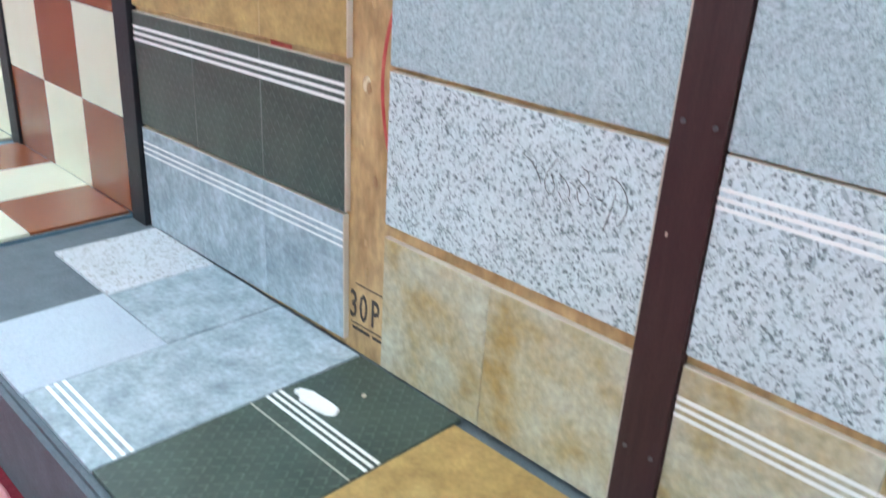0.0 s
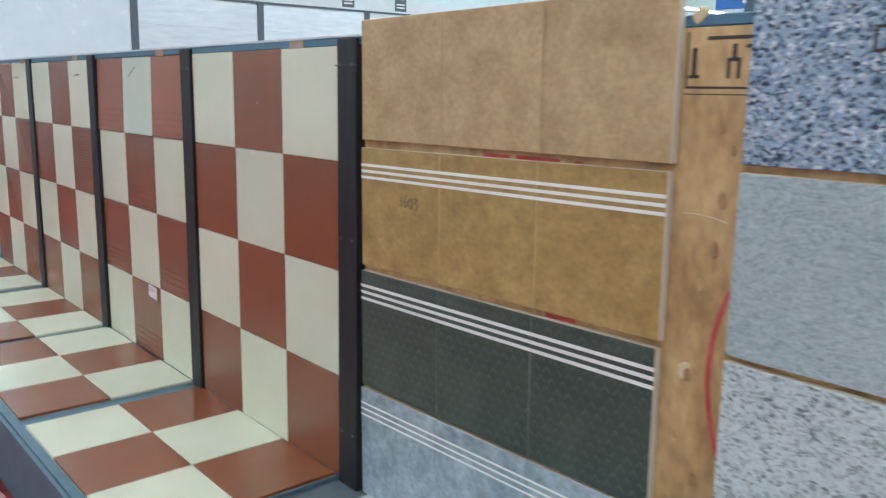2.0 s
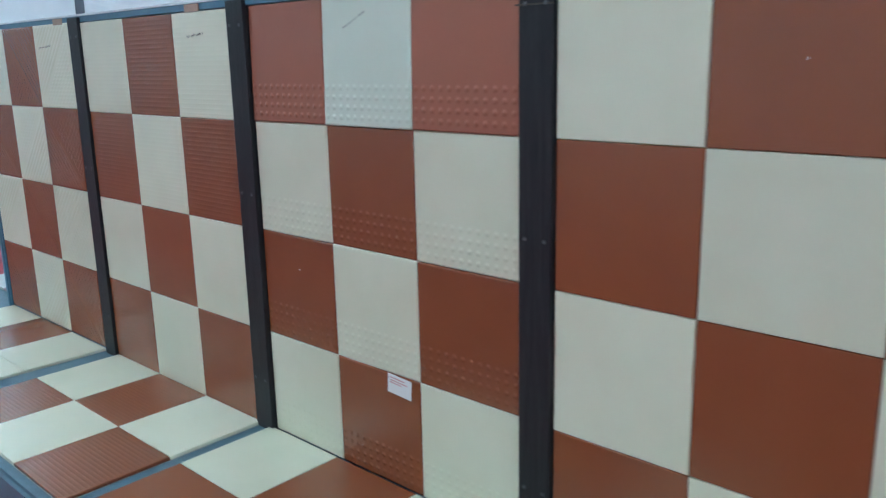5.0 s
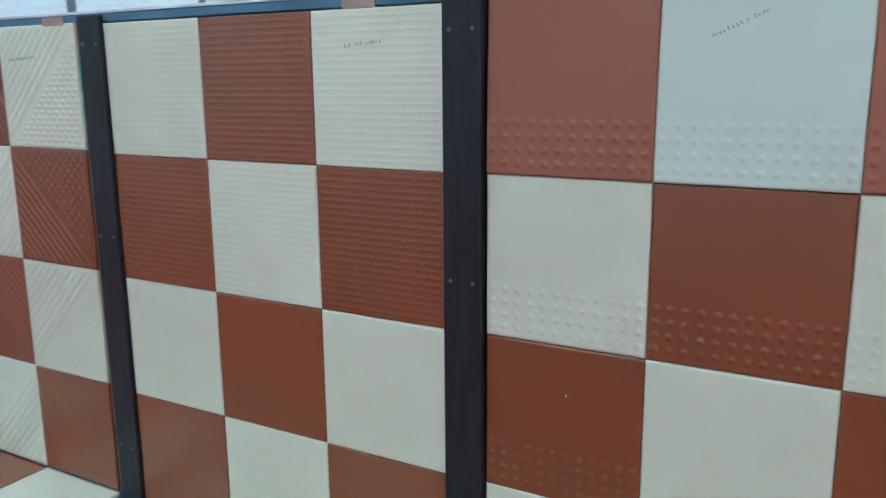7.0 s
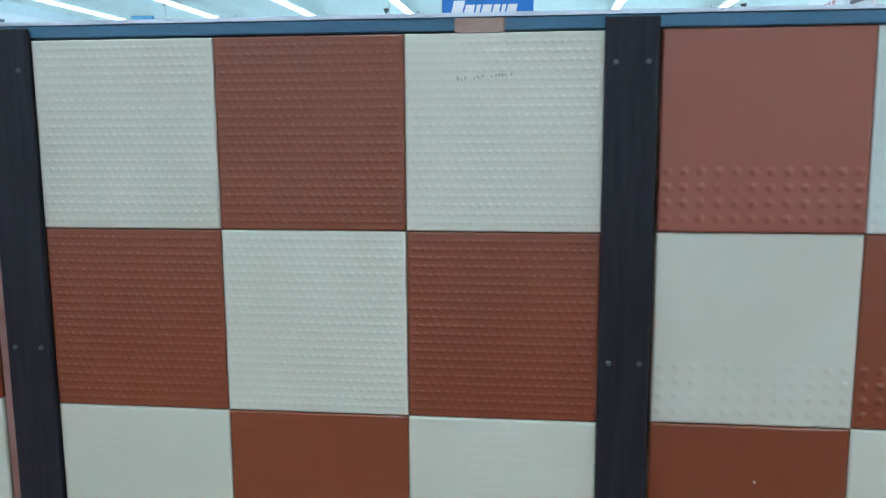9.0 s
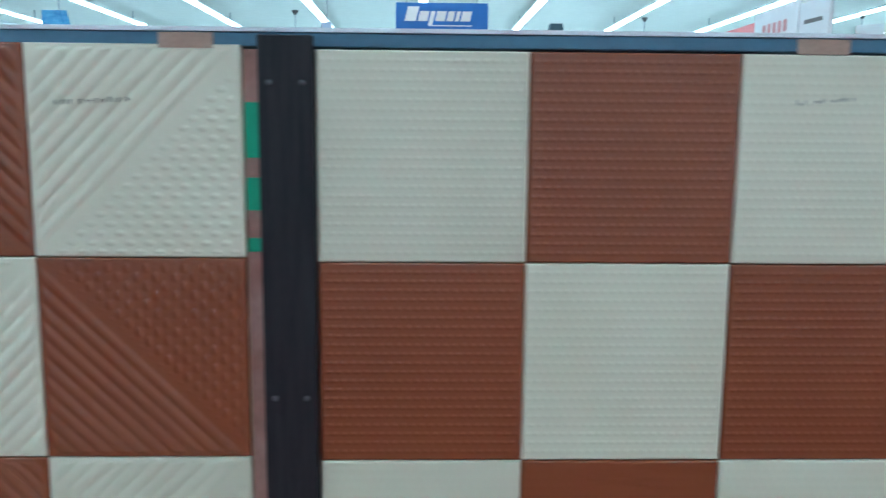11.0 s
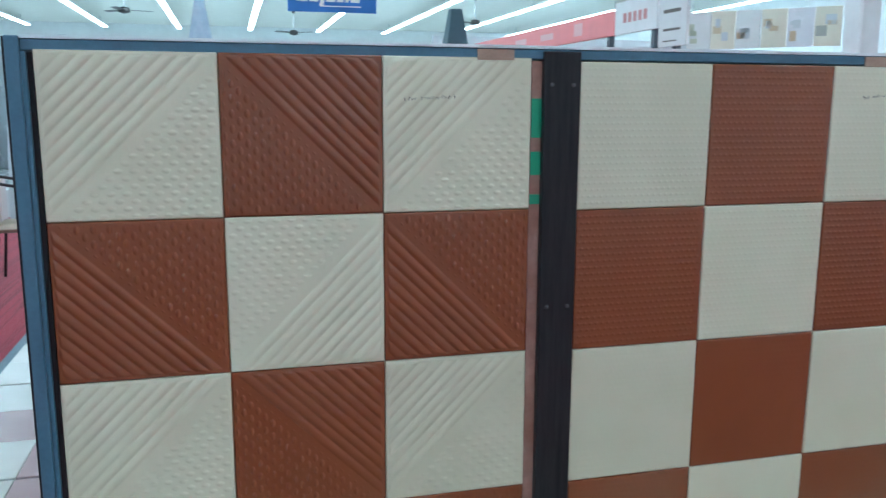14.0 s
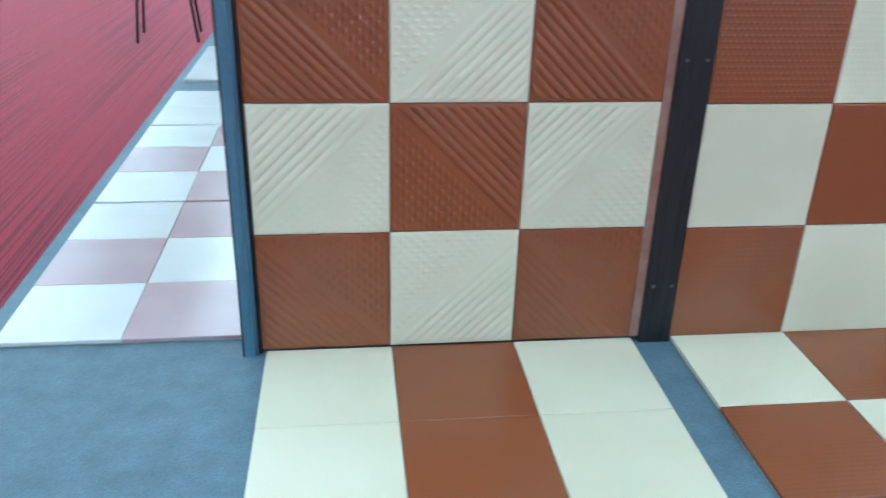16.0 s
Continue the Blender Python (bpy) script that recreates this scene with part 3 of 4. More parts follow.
J = (0.310, 0.614)
slab_panel(3.982, 4.903, [
    (1.221, 1.516, TAN_B, J, [], "sandy tan stone-look slab", 0.5),
    (0.898, 1.203, TAN, J, three(1.164, 1.125), "tan step slab with white stripes", 0.9),
    (0.568, 0.882, GREEN, J, three(0.847, 0.804), "dark green step slab with white stripes", 1.0),
    (0.254, 0.559, GREY_SLATE, J, three(0.521, 0.480), "blue-grey slate step slab with white stripes", 1.2)],
    "stacked tan, green and grey step slabs on plywood")
slab_panel(5.035, 5.633, [
    (1.237, 1.535, TERRAZZO, (), [], "blue terrazzo slab", 0.5),
    (0.916, 1.221, GREY_FINE, (), [], "light grey granite slab", 0.2),
    (0.593, 0.904, SPECK, (), [], "white and grey speckled slab", 0.2),
    (0.252, 0.561, TAN_C, (0.292,), [], "yellow slate tile", 0)],
    "stacked terrazzo, granite, speckled and slate slabs")
slab_panel(5.722, 6.64, [
    (1.234, 1.538, TERRAZZO, (), [], "blue terrazzo slab", 0),
    (0.922, 1.222, GREY_FINE, (), three(1.195, 1.153), "light grey granite step slab", 0),
    (0.602, 0.916, SPECK, (), three(0.872, 0.838), "speckled step slab with white stripes", 0),
    (0.252, 0.581, TAN_C, (0.30, 0.6), three(0.530, 0.492), "yellow slate step slab with stripes", 0)],
    "stacked step slabs with white stripes")


def lying(name, x0, x1, y0, y1, mat, label, stripes=(), h=0.0105):
    s = thing(name, box_bm(0, x1 - x0, 0, y1 - y0, 0, h, 0.0012), mat, label, "sample slab", "sample slabs on the platform", at=pose(x0, y0, B - TH))
    for y, w, m in stripes:
        part("stripe", box_bm(0.0006, x1 - x0 - 0.0006, y - y0 - w / 2, y - y0 + w / 2, h - 0.0004, h + 0.0008), m, s, "white stripe")


def stripes3(y0, y1):
    h = (y1 - y0) / 5
    return [(y0 + h * (0.5 + 2 * i), h * 0.92, STRIPE) for i in range(3)]


lying("sample_slab", 4.018, 4.344, -0.299, -0.002, SPECK_PINK, "white speckled stone sample slab on the platform")
lying("sample_slab", 4.334, 4.656, -0.619, -0.304, PALE_FINE, "pale blue-grey granite sample slab on the platform")
lying("sample_slab", 4.348, 4.655, -0.301, -0.002, GREY_SLATE, "blue-grey slate sample slab on the platform")
lying("sample_slab", 4.659, 4.968, -0.617, -0.002, GREY_SLATE, "blue-grey slate step slab with white stripes", stripes3(-0.575, -0.533))
lying("sample_slab", 4.971, 5.288, -0.615, -0.002, GREEN, "dark green step slab with white stripes", stripes3(-0.256, -0.216) + [(-0.291, 0.004, JOINT_LIGHT)])
lying("sample_slab", 5.294, 5.613, -0.65, -0.028, TAN, "tan stone-look step slab on the platform", (), 0.013)


# ---- marks and small things on the stand ----
def letters(text, size, mat, at, thick=0.0, name="printed_mark", parent=None, label=""):
    c = bpy.data.curves.new("t", "FONT")
    c.body, c.size, c.extrude, c.resolution_u, c.offset = text, size, 0.0003, 2, thick
    tmp = bpy.data.objects.new("t", c)
    scene.collection.objects.link(tmp)
    bpy.context.view_layer.update()
    me = bpy.data.meshes.new_from_object(tmp)
    me.name = name
    bpy.data.objects.remove(tmp)
    me.materials.clear()
    me.materials.append(mat)
    ob = new(name, me)
    ob.matrix_basis = at
    ob.parent = parent
    return tagged(ob, label)


def marks():
    y = 0.0160
    mark = thing("printed_mark", None, None, "black stencilled letters printed on the plywood", "printed mark", at=pose(4.909, y, 0.325))
    for ch, dx in (("3", 0.0), ("0", 0.034), ("P", 0.073)):
        letters(ch, 0.092, BLACK_INK, pose(dx, 0, 0, 90) @ Matrix.Diagonal((0.62, 1.05, 1, 1)), 0.0012, "letter", mark)
    stamp = thing("printed_stamp", None, None, "black printed bars and frame on the plywood", "printed mark", at=pose(4.91, y, 0.3))
    for a in ((4.912, 5.036, 1.353, 1.357), (4.912, 5.036, 1.343, 1.345), (4.912, 4.915, 1.357, 1.446), (4.95, 5.03, 1.432, 1.438), (4.923, 4.931, 1.372, 1.42), (4.917, 4.938, 1.370, 1.376), (4.988, 4.994, 1.37, 1.40), (5.006, 5.012, 1.37, 1.40), (4.988, 5.012, 1.397, 1.403), (4.996, 5.004, 1.40, 1.425), (5.02, 5.036, 1.418, 1.424), (4.93, 5.03, 0.41, 0.413), (4.915, 5.03, 0.31, 0.313), (4.92, 4.98, 0.295, 0.302), (4.99, 5.03, 0.295, 0.302)):
        part("print_bar", box_bm(a[0] - 4.91, a[1] - 4.91, -0.0003, 0.001, a[2] - 0.3, a[3] - 0.3), BLACK_INK, stamp)
    pts = [(5.033 - 0.034 * math.sin(math.pi * k / 14) ** 0.8, y, 1.03 - 0.31 * k / 14) for k in range(15)]
    bm = tube_bm(pts, 0.0055, 6)
    for v in bm.verts:
        v.co.y = y + (v.co.y - y) * 0.15
    tagged(new("chalk_line", mesh_of("chalk_line", bm, RED_INK)), "curved red paint line on the plywood", "paint mark")
    for i, (x0, x1, z0, z1) in enumerate(((4.52, 4.64, 1.199, 1.213), (4.68, 4.70, 1.199, 1.213), (4.42, 4.50, 1.200, 1.212), (4.62, 4.70, 0.885, 0.897), (5.09, 5.27, 0.895, 0.902))):
        tagged(new("paint_mark", mesh_of("paint_mark", box_bm(x0, x1, y - 0.0004 * (1 + i % 2), y + 0.001, z0, z1), RED_INK)), "red paint smear on the plywood between slabs", "paint mark", "red paint marks")
    # small glaze chips
    for x, z, r in ((3.437, 1.297, 0.005), (2.152, 0.762, 0.0025), (5.66, 0.78, 0.004)):
        bm = bmesh.new()
        bmesh.ops.create_icosphere(bm, subdivisions=1, radius=r)
        for v in bm.verts:
            v.co = Vector((v.co.x * 0.7, v.co.y * 0.12, v.co.z * (1.2 + 0.5 * noise.noise(v.co * 300))))
        tagged(new("glaze_chip", mesh_of("glaze_chip", bm, EDGE)), "tiny pale chip in the glaze", "chip", "glaze chips").matrix_basis = pose(x, -0.0062 if x > 5 else -0.0008, z)
    # splintered chip by the knot
    for x, z, tilt in ((4.952, 0.862, 25), (4.934, 1.474, 70)):
        bm = bmesh.new()
        bmesh.ops.create_icosphere(bm, subdivisions=2, radius=0.016)
        for v in bm.verts:
            v.co = Vector((v.co.x * (0.75 + 0.5 * noise.noise(v.co * 70)), v.co.y * 0.04, v.co.z * (1.1 + 0.5 * noise.noise(v.co * 50))))
        tagged(new("wood_chip", mesh_of("wood_chip", bm, CHIP, True)), "pale splintered chip in the plywood", "chip", "plywood chips").matrix_basis = pose(x, y, z, 0, tilt, 0)
    bm = tube_bm([(4.925, y - 0.0002, 1.141), (4.95, y - 0.0002, 1.143), (4.985, y - 0.0002, 1.140), (5.012, y - 0.0002, 1.134)], 0.0011, 5)
    tagged(new("scratch", mesh_of("scratch", bm, CHIP)), "thin pale scratch across the plywood", "scratch")
    # knots and chips
    for x, z, r in ((4.958, 0.856, 0.011), (4.99, 1.29, 0.008), (4.96, 0.52, 0.007), (5.0, 1.17, 0.012), (4.992, 1.085, 0.012), (5.012, 1.255, 0.008), (4.97, 1.02, 0.010), (4.985, 0.665, 0.010), (4.945, 0.74, 0.007), (4.965, 0.45, 0.009)):
        bm = bmesh.new()
        bmesh.ops.create_icosphere(bm, subdivisions=2, radius=r)
        for v in bm.verts:
            v.co = Vector((v.co.x * (0.8 + 0.3 * noise.noise(v.co * 90)), v.co.y * 0.08, v.co.z * 1.3))
        tagged(new("wood_knot", mesh_of("wood_knot", bm, PLY_DARK if r > 0.01 or x > 4.98 else PLY, True)), "small dark knot in the plywood", "knot", "plywood knots").matrix_basis = pose(x, y, z)
    tagged(letters("D", 0.056, BLACK_INK, pose(5.215, 0.0002, 1.405, 90, 0, 0)), "black pen letter on the terrazzo slab", "handwriting")
    def pen(label, strokes, r, mat):
        note = thing("handwriting", None, None, label, "handwriting", at=pose(0, 0.0006, 0))
        for line in strokes:
            pts = [Vector(p) for p in line]
            for _ in range(2):
                pts = [pts[0]] + [q for a, c in zip(pts, pts[1:]) for q in (a * 0.75 + c * 0.25, a * 0.25 + c * 0.75)] + [pts[-1]]
            part("stroke", tube_bm([(p.x, 0, p.y) for p in pts], r, 5), mat, note)

    pen("illegible black pen writing on the speckled slab", (
        ((5.372, 0.830), (5.392, 0.822), (5.408, 0.808), (5.418, 0.788)),
        ((5.447, 0.838), (5.428, 0.815), (5.424, 0.785), (5.440, 0.772), (5.448, 0.79), (5.436, 0.81)),
        ((5.452, 0.815), (5.470, 0.805), (5.480, 0.785), (5.466, 0.770), (5.455, 0.785)),
        ((5.492, 0.838), (5.512, 0.830), (5.505, 0.808), (5.488, 0.805), (5.496, 0.775), (5.512, 0.778), (5.515, 0.80), (5.49, 0.815)),
        ((5.525, 0.797), (5.541, 0.793)),
        ((5.548, 0.836), (5.566, 0.832), (5.584, 0.812), (5.586, 0.785), (5.572, 0.762)),
        ((5.562, 0.812), (5.557, 0.782), (5.548, 0.745))), 0.00075, BLACK_INK)
    pen("pencilled number on the tan slab", (
        ((4.151, 1.094), (4.152, 1.080), (4.151, 1.064)),
        ((4.171, 1.093), (4.162, 1.082), (4.160, 1.068), (4.166, 1.062), (4.173, 1.068), (4.170, 1.077), (4.162, 1.074)),
        ((4.184, 1.086), (4.178, 1.078), (4.179, 1.066), (4.186, 1.061), (4.193, 1.069), (4.191, 1.082), (4.184, 1.086)),
        ((4.199, 1.086), (4.206, 1.090), (4.211, 1.084), (4.204, 1.077), (4.212, 1.071), (4.210, 1.061), (4.200, 1.060))), 0.0011, BLACK_INK)
    pen("faint pencil scribble on the terrazzo slab", (
        ((5.14, 1.415), (5.15, 1.395), (5.158, 1.416), (5.166, 1.396)), ((5.175, 1.414), (5.188, 1.410), (5.178, 1.396), (5.192, 1.395))), 0.0006, PENCIL)
    for x, z, w, tilt in ((0.645, 1.372, 0.105, -3), (1.69, 1.380, 0.085, -5), (2.375, 1.378, 0.085, -24), (3.655, 1.372, 0.05, -35)):
        rng = random.Random(x)
        note = thing("handwriting", None, None, "faint line of pencil marks on a cream tile", "handwriting", "pencil marks on tiles", at=pose(x, -0.0014 if x < 1.9 else -0.0006, z, 0, tilt, 0))
        p = 0.0
        while p < w:
            h, lean = rng.uniform(0.004, 0.008), rng.uniform(-0.002, 0.003)
            part("stroke", tube_bm([(p, 0, 0), (p + lean, 0, h), (p + lean + rng.uniform(0.001, 0.004), 0, h * rng.uniform(0.3, 0.9))], 0.0007, 4), BLACK_INK if x < 1 else PENCIL, note)
            p += rng.choice((0.005, 0.006, 0.007, 0.013))
    st = thing("sticker", box_bm(0, 0.082, -0.0012, -0.0002, 0, 0.05, 0.0004), PAPER, "small peeling paper sticker on a terracotta tile", "sticker", at=pose(2.482, -0.0008, 0.503, 0, 4, 0))
    for z, w in ((0.040, 0.05), (0.033, 0.06), (0.027, 0.04)):
        part("print_line", box_bm(0.008, 0.008 + w, -0.0016, -0.001, z, z + 0.003), PINK_INK, st, "faded pink print")
    # gap beside the first post
    strip = thing("gap_board", box_bm(0.9045, 0.9295, 0.006, 0.0295, B, 1.4515), PINK_BOARD, "stained board showing beside the black post", "board", kind="structure")
    for z0, z1 in ((1.30, 1.378), (1.225, 1.272), (1.165, 1.185)):
        part("tape", box_bm(0.905, 0.929, 0.0045, 0.0065, z0, z1), GREEN_TAPE, strip, "bright green tape")
    # white chip and crumbs
    bm = bmesh.new()
    edge = []
    for k in range(28):
        a = 2 * math.pi * k / 28
        c, d = math.cos(a), math.sin(a)
        r = 1 + 0.16 * noise.noise(Vector((c * 1.7, d * 1.7, 5))) + 0.08 * noise.noise(Vector((c * 6, d * 6, 2)))
        x = math.copysign(abs(c) ** 0.55, c) * 0.062 * r
        half = 0.019 * (0.55 if x < -0.030 else 1.0) * r
        edge.append((x, math.copysign(abs(d) ** 0.6, d) * half))
    low = [bm.verts.new((x, yy, 0.0)) for x, yy in edge]
    top = [bm.verts.new((x * 0.95, yy * 0.92, 0.006 + 0.002 * noise.noise(Vector((x * 60, yy * 60, 1))))) for x, yy in edge]
    for k in range(28):
        bm.faces.new((low[k], low[(k + 1) % 28], top[(k + 1) % 28], top[k]))
    bm.faces.new(top)
    bm.faces.new(low[::-1])
    tagged(new("plaster_chip", mesh_of("plaster_chip", bm, STRIPE)), "flat white plaster chip lying on the green slab", "chip").matrix_basis = pose(5.053, -0.190, B + 0.0005, 0, 0, 4)
    for x, yy, z in ((5.10, -0.10, B + 0.002), (5.345, 0.006, 0.5545)):
        bm = bmesh.new()
        bmesh.ops.create_icosphere(bm, subdivisions=1, radius=0.006)
        for v in bm.verts:
            v.co.z *= 0.6
        tagged(new("crumb", mesh_of("crumb", bm, EDGE)), "small pale crumb of plaster", "crumb", "crumbs").matrix_basis = pose(x, yy, z)
    # frayed carpet edge
    pts = []
    for k in range(260):
        x = -0.7 + k * 0.03
        pts.append((x, -0.672 + 0.016 * noise.noise(Vector((x * 2.1, 0, 0))) + 0.006 * noise.noise(Vector((x * 13, 4, 0))), FLOOR_Z + 0.012 + 0.012 * noise.noise(Vector((x * 3, 9, 0)))))
    tagged(new("carpet_edge", mesh_of("carpet_edge", tube_bm(pts, 0.011, 6), CARPET_EDGE, True)), "curled pale edge of the red carpet", "carpet edge", kind="structure")


marks()

# ---- the hall beyond ----
WEST = Matrix.Translation((-6.1, 0.5, 0)) @ pose(0, 0, 0, 0, 0, -4.8)


def west_display():
    """Partition with framed tile panels; local y runs along it, x faces the hall."""
    wall = thing("partition_wall", box_bm(-0.18, -0.03, -5.5, 18, FLOOR_Z, 2.85), WALL_WHITE, "white partition wall behind tile panels", "wall", kind="structure", at=WEST)
    part("trim_line", box_bm(-0.03, 0.0, -5.5, 7.2, 2.60, 2.63), FRAME_GREY, wall)
    part("trim_line", box_bm(-0.03, 0.0, 7.2, 18, 2.21, 2.24), FRAME_GREY, wall)
    thing("partition_base", box_bm(-0.03, 0.02, -5.5, 18, FLOOR_Z, 0.30, 0.01), BASE_TEAL, "dark teal base along the partition wall", "base", kind="structure", at=WEST)
    posts = [-4.8, -2.95, -1.09, 0.78, 2.65, 4.50, 6.35, 8.50, 9.86, 11.0, 12.15, 13.4, 14.8]
    sets = ["pale", "slate", "flower", "violet", "wave", "wave", "cloud", "vine", "flower2", "beige", "violet", "pale"]
    for i, (a, b) in enumerate(zip(posts, posts[1:])):
        top = 2.59 if b < 7 else 2.20
        tall = top - 0.301
        p = thing("wall_panel", None, None, {"pale": "plain pale tile panel on the partition", "slate": "grey slate tile panel on the partition", "flower": "white floral and grey tile panel", "wave": "white wavy glossy tile panel",
            "cloud": "clouded white and grey tile panel", "vine": "teal-grey tile panel with patterned band", "flower2": "white tile panel with dark flower prints", "beige": "beige and dark brown striped tile panel", "violet": "white and violet tile panel"}[sets[i]], "tile panel", "panels on the partition", at=WEST @ pose(0, a + 0.05, 0.301))
        w = b - a - 0.1
        kind = sets[i]
        if kind == "beige":
            cells = [(0, w, 0, 0.5, P_BROWN)] + [(w * k, w * (k + d), 0.503, tall, m) for k, d, m in ((0, 0.36, P_CREAM), (0.363, 0.27, P_TAUPE), (0.636, 0.364, P_CREAM))]
        elif kind == "flower":
            cells = [(0, w, 0, 0.43, P_SLATE), (0, w, 0.433, 0.86, P_SLATE), (0, w, 0.863, 1.48, P_FLOWER), (0, w, 1.483, tall, P_PALE)]
        elif kind == "flower2":
            cells = [(0, w, 0, tall, P_FLOWER)]
        elif kind == "vine":
            cells = [(0, w, 0, 0.33, P_TEAL), (0, w, 0.333, 0.70, P_TEAL), (0, w, 0.703, 1.22, P_VINE), (0, w, 1.223, tall, P_PALE)]
        elif kind == "cloud":
            cells = [(0, w, 0, 0.7, P_CLOUD), (0, w, 0.703, tall, P_PALE)]
        elif kind == "violet":
            cells = [(0, w, 0, 0.75, P_VIOLET), (0, w, 0.753, 1.15, P_CLOUD), (0, w, 1.153, tall, P_PALE)]
        elif kind == "wave":
            cells = [(0, w, k * 0.381, k * 0.381 + 0.378, P_WAVE) for k in range(6)]
        else:
            cells = [(0, w, k * 0.572, k * 0.572 + 0.57, P_SLATE if kind == "slate" else P_PALE) for k in range(4)]
        for a0, a1, z0, z1, m in cells:
            part("tile", box_bm(-0.029, -0.012, a0, a1, z0, z1, 0.002), m, p)
        thing("panel_post", box_bm(-0.029, 0.006, -0.05, 0.05, 0.301, top + 0.02, 0.003), FRAME_GREY, "dark grey upright between wall panels", "post", "uprights on the partition", at=WEST @ pose(0, b, 0))
    for k, y in enumerate((5.9, 6.9, 8.7, 10.17, 11.55, 12.75, 14.0)):
        z = 2.45 if y > 8 else 2.66
        tag = thing("name_board", box_bm(-0.029, -0.018, 0, 0.22, 0, 0.30), TAG_GREY, "small dark grey name board on the white wall", "sign", "name boards on the partition", at=WEST @ pose(0, y, z - (0.0 if y < 8 else 0.0)))
        for z0, z1 in ((0.19, 0.25), (0.10, 0.12), (0.05, 0.07)):
            part("text_bar", box_bm(-0.018, -0.0165, 0.03, 0.19, z0, z1), STRIPE, tag, "white lettering bar")


def board_between(name, a, b, z0, z1, mat, label, category, group="", thick=0.03):
    a, b = Vector(a), Vector(b)
    d = b - a
    return thing(name, box_bm(0, d.length, 0, thick, 0, z1 - z0, 0.003), mat, label, category, group, at=Matrix.Translation((a.x, a.y, z0)) @ pose(0, 0, 0, 0, 0, math.degrees(math.atan2(d.y, d.x))))


def bars(parent, items, mat, label, side=-0.001):
    for x0, x1, z0, z1 in items:
        part("print_bar", box_bm(x0, x1, side - 0.001, side, z0, z1), mat, parent, label)


def rod(x, y, z0, z1, label):
    tagged(new("hanging_rod", mesh_of("hanging_rod", tube_bm([(x, y, z0), (x, y, z1)], 0.006, 6), STEEL)), label, "rod", "hanging rods")


def signs():
    s = board_between("hanging_sign", (0.90, 6.6), (1.75, 6.6), 2.23, 2.49, SIGN_BLUE, "blue hanging sign board with white lettering shapes", "sign")
    x = 0.08
    for w, z0, z1 in ((0.105, 0.095, 0.225), (0.088, 0.095, 0.185), (0.04, 0.06, 0.185), (0.088, 0.095, 0.185), (0.062, 0.095, 0.185), (0.036, 0.095, 0.185), (0.088, 0.095, 0.185)):
        bm = box_bm(x, x + w, -0.002, -0.001, z0, z1)
        for v in bm.verts:
            v.co.x += 0.25 * (v.co.z - 0.095)
        part("print_bar", bm, STRIPE, s, "white lettering shape")
        x += w + 0.016
    bars(s, [(0.30, 0.70, 0.05, 0.06)], STRIPE, "white line")
    for x in (1.0, 1.65):
        rod(x, 6.615, 2.49, CEIL_Z, "thin rod holding the blue sign")
    # red and white fascia
    f = board_between("fascia_board", (4.0, 12.5), (4.0, 6.02), 2.03, 2.27, BANNER_RED, "red fascia board over a tile booth", "fascia", "fascia boards")
    for x in (0.1, 3.2, 6.3):
        part("support_post", box_bm(x - 0.03, x + 0.03, 0.0305, 0.08, FLOOR_Z - 2.03, 0.2), FRAME_GREY, f)
    bars(f, [(2.5, 3.0, 0.07, 0.15), (3.6, 4.0, 0.08, 0.15), (4.5, 4.9, 0.08, 0.15), (5.5, 5.72, 0.06, 0.19)], PINK_PALE, "pale lettering bar")
    f = board_between("fascia_board", (4.0, 6.01), (4.0, 5.18), 2.03, 2.33, WHITE, "white fascia board with pink lettering shapes", "fascia", "fascia boards")
    part("support_post", box_bm(0.68, 0.74, 0.0305, 0.08, FLOOR_Z - 2.03, 0.2), FRAME_GREY, f)
    bars(f, [(0.18 + 0.1 * k, 0.245 + 0.1 * k, 0.10, 0.19) for k in range(5)], PINK_INK, "pink lettering bar")
    f = board_between("fascia_board", (4.0, 5.15), (4.02, 4.72), 1.86, 2.30, CARD, "pale upright sign board with small print", "fascia", "fascia boards")
    part("support_post", box_bm(0.18, 0.24, 0.0305, 0.08, FLOOR_Z - 1.86, 0.4), FRAME_GREY, f)
    bars(f, [(0.08, 0.34, 0.28, 0.31), (0.08, 0.34, 0.13, 0.15), (0.08, 0.30, 0.04, 0.05)], PENCIL, "grey lettering bar")
    a, b = Vector((5.55, 7.3)), Vector((6.74, 6.16))
    prints = (BOARD_GREEN, BOARD_TAN, BOARD_GREY, BOARD_DARK)
    rng = random.Random(4)
    for a, b, count in ((a, b, 6), (Vector((7.10, 5.85)), Vector((8.25, 4.85)), 4)):
        for k in range(count):
            p, q = a + (b - a) * (k / count), a + (b - a) * ((k + 0.97) / count)
            w = (q - p).length
            board = board_between("picture_board", p, q, 2.0, 2.42, (BOARD_PALE, BOARD_CREAM, BOARD_PALE, BOARD_CREAM, P_PALE, BOARD_CREAM)[k], "pale picture board on the far booth front", "sign", "picture boards")
            for _ in range(3):
                x0, z0 = rng.uniform(0.04, 0.55) * w, rng.uniform(0.05, 0.25)
                part("print_patch", box_bm(x0, x0 + rng.uniform(0.2, 0.42) * w, -0.002, -0.0005, z0, z0 + rng.uniform(0.04, 0.13)), rng.choice(prints), board, "faded printed picture")
    for x, y, r in ((6.90, 6.06, 0.13), (10.2, 9.0, 0.2)):
        thing("hall_column", box_bm(-r, r, -r, r, FLOOR_Z, CEIL_Z, 0.02), WALL_WHITE, "white square column in the hall", "column", kind="structure", at=pose(x, y, 0))
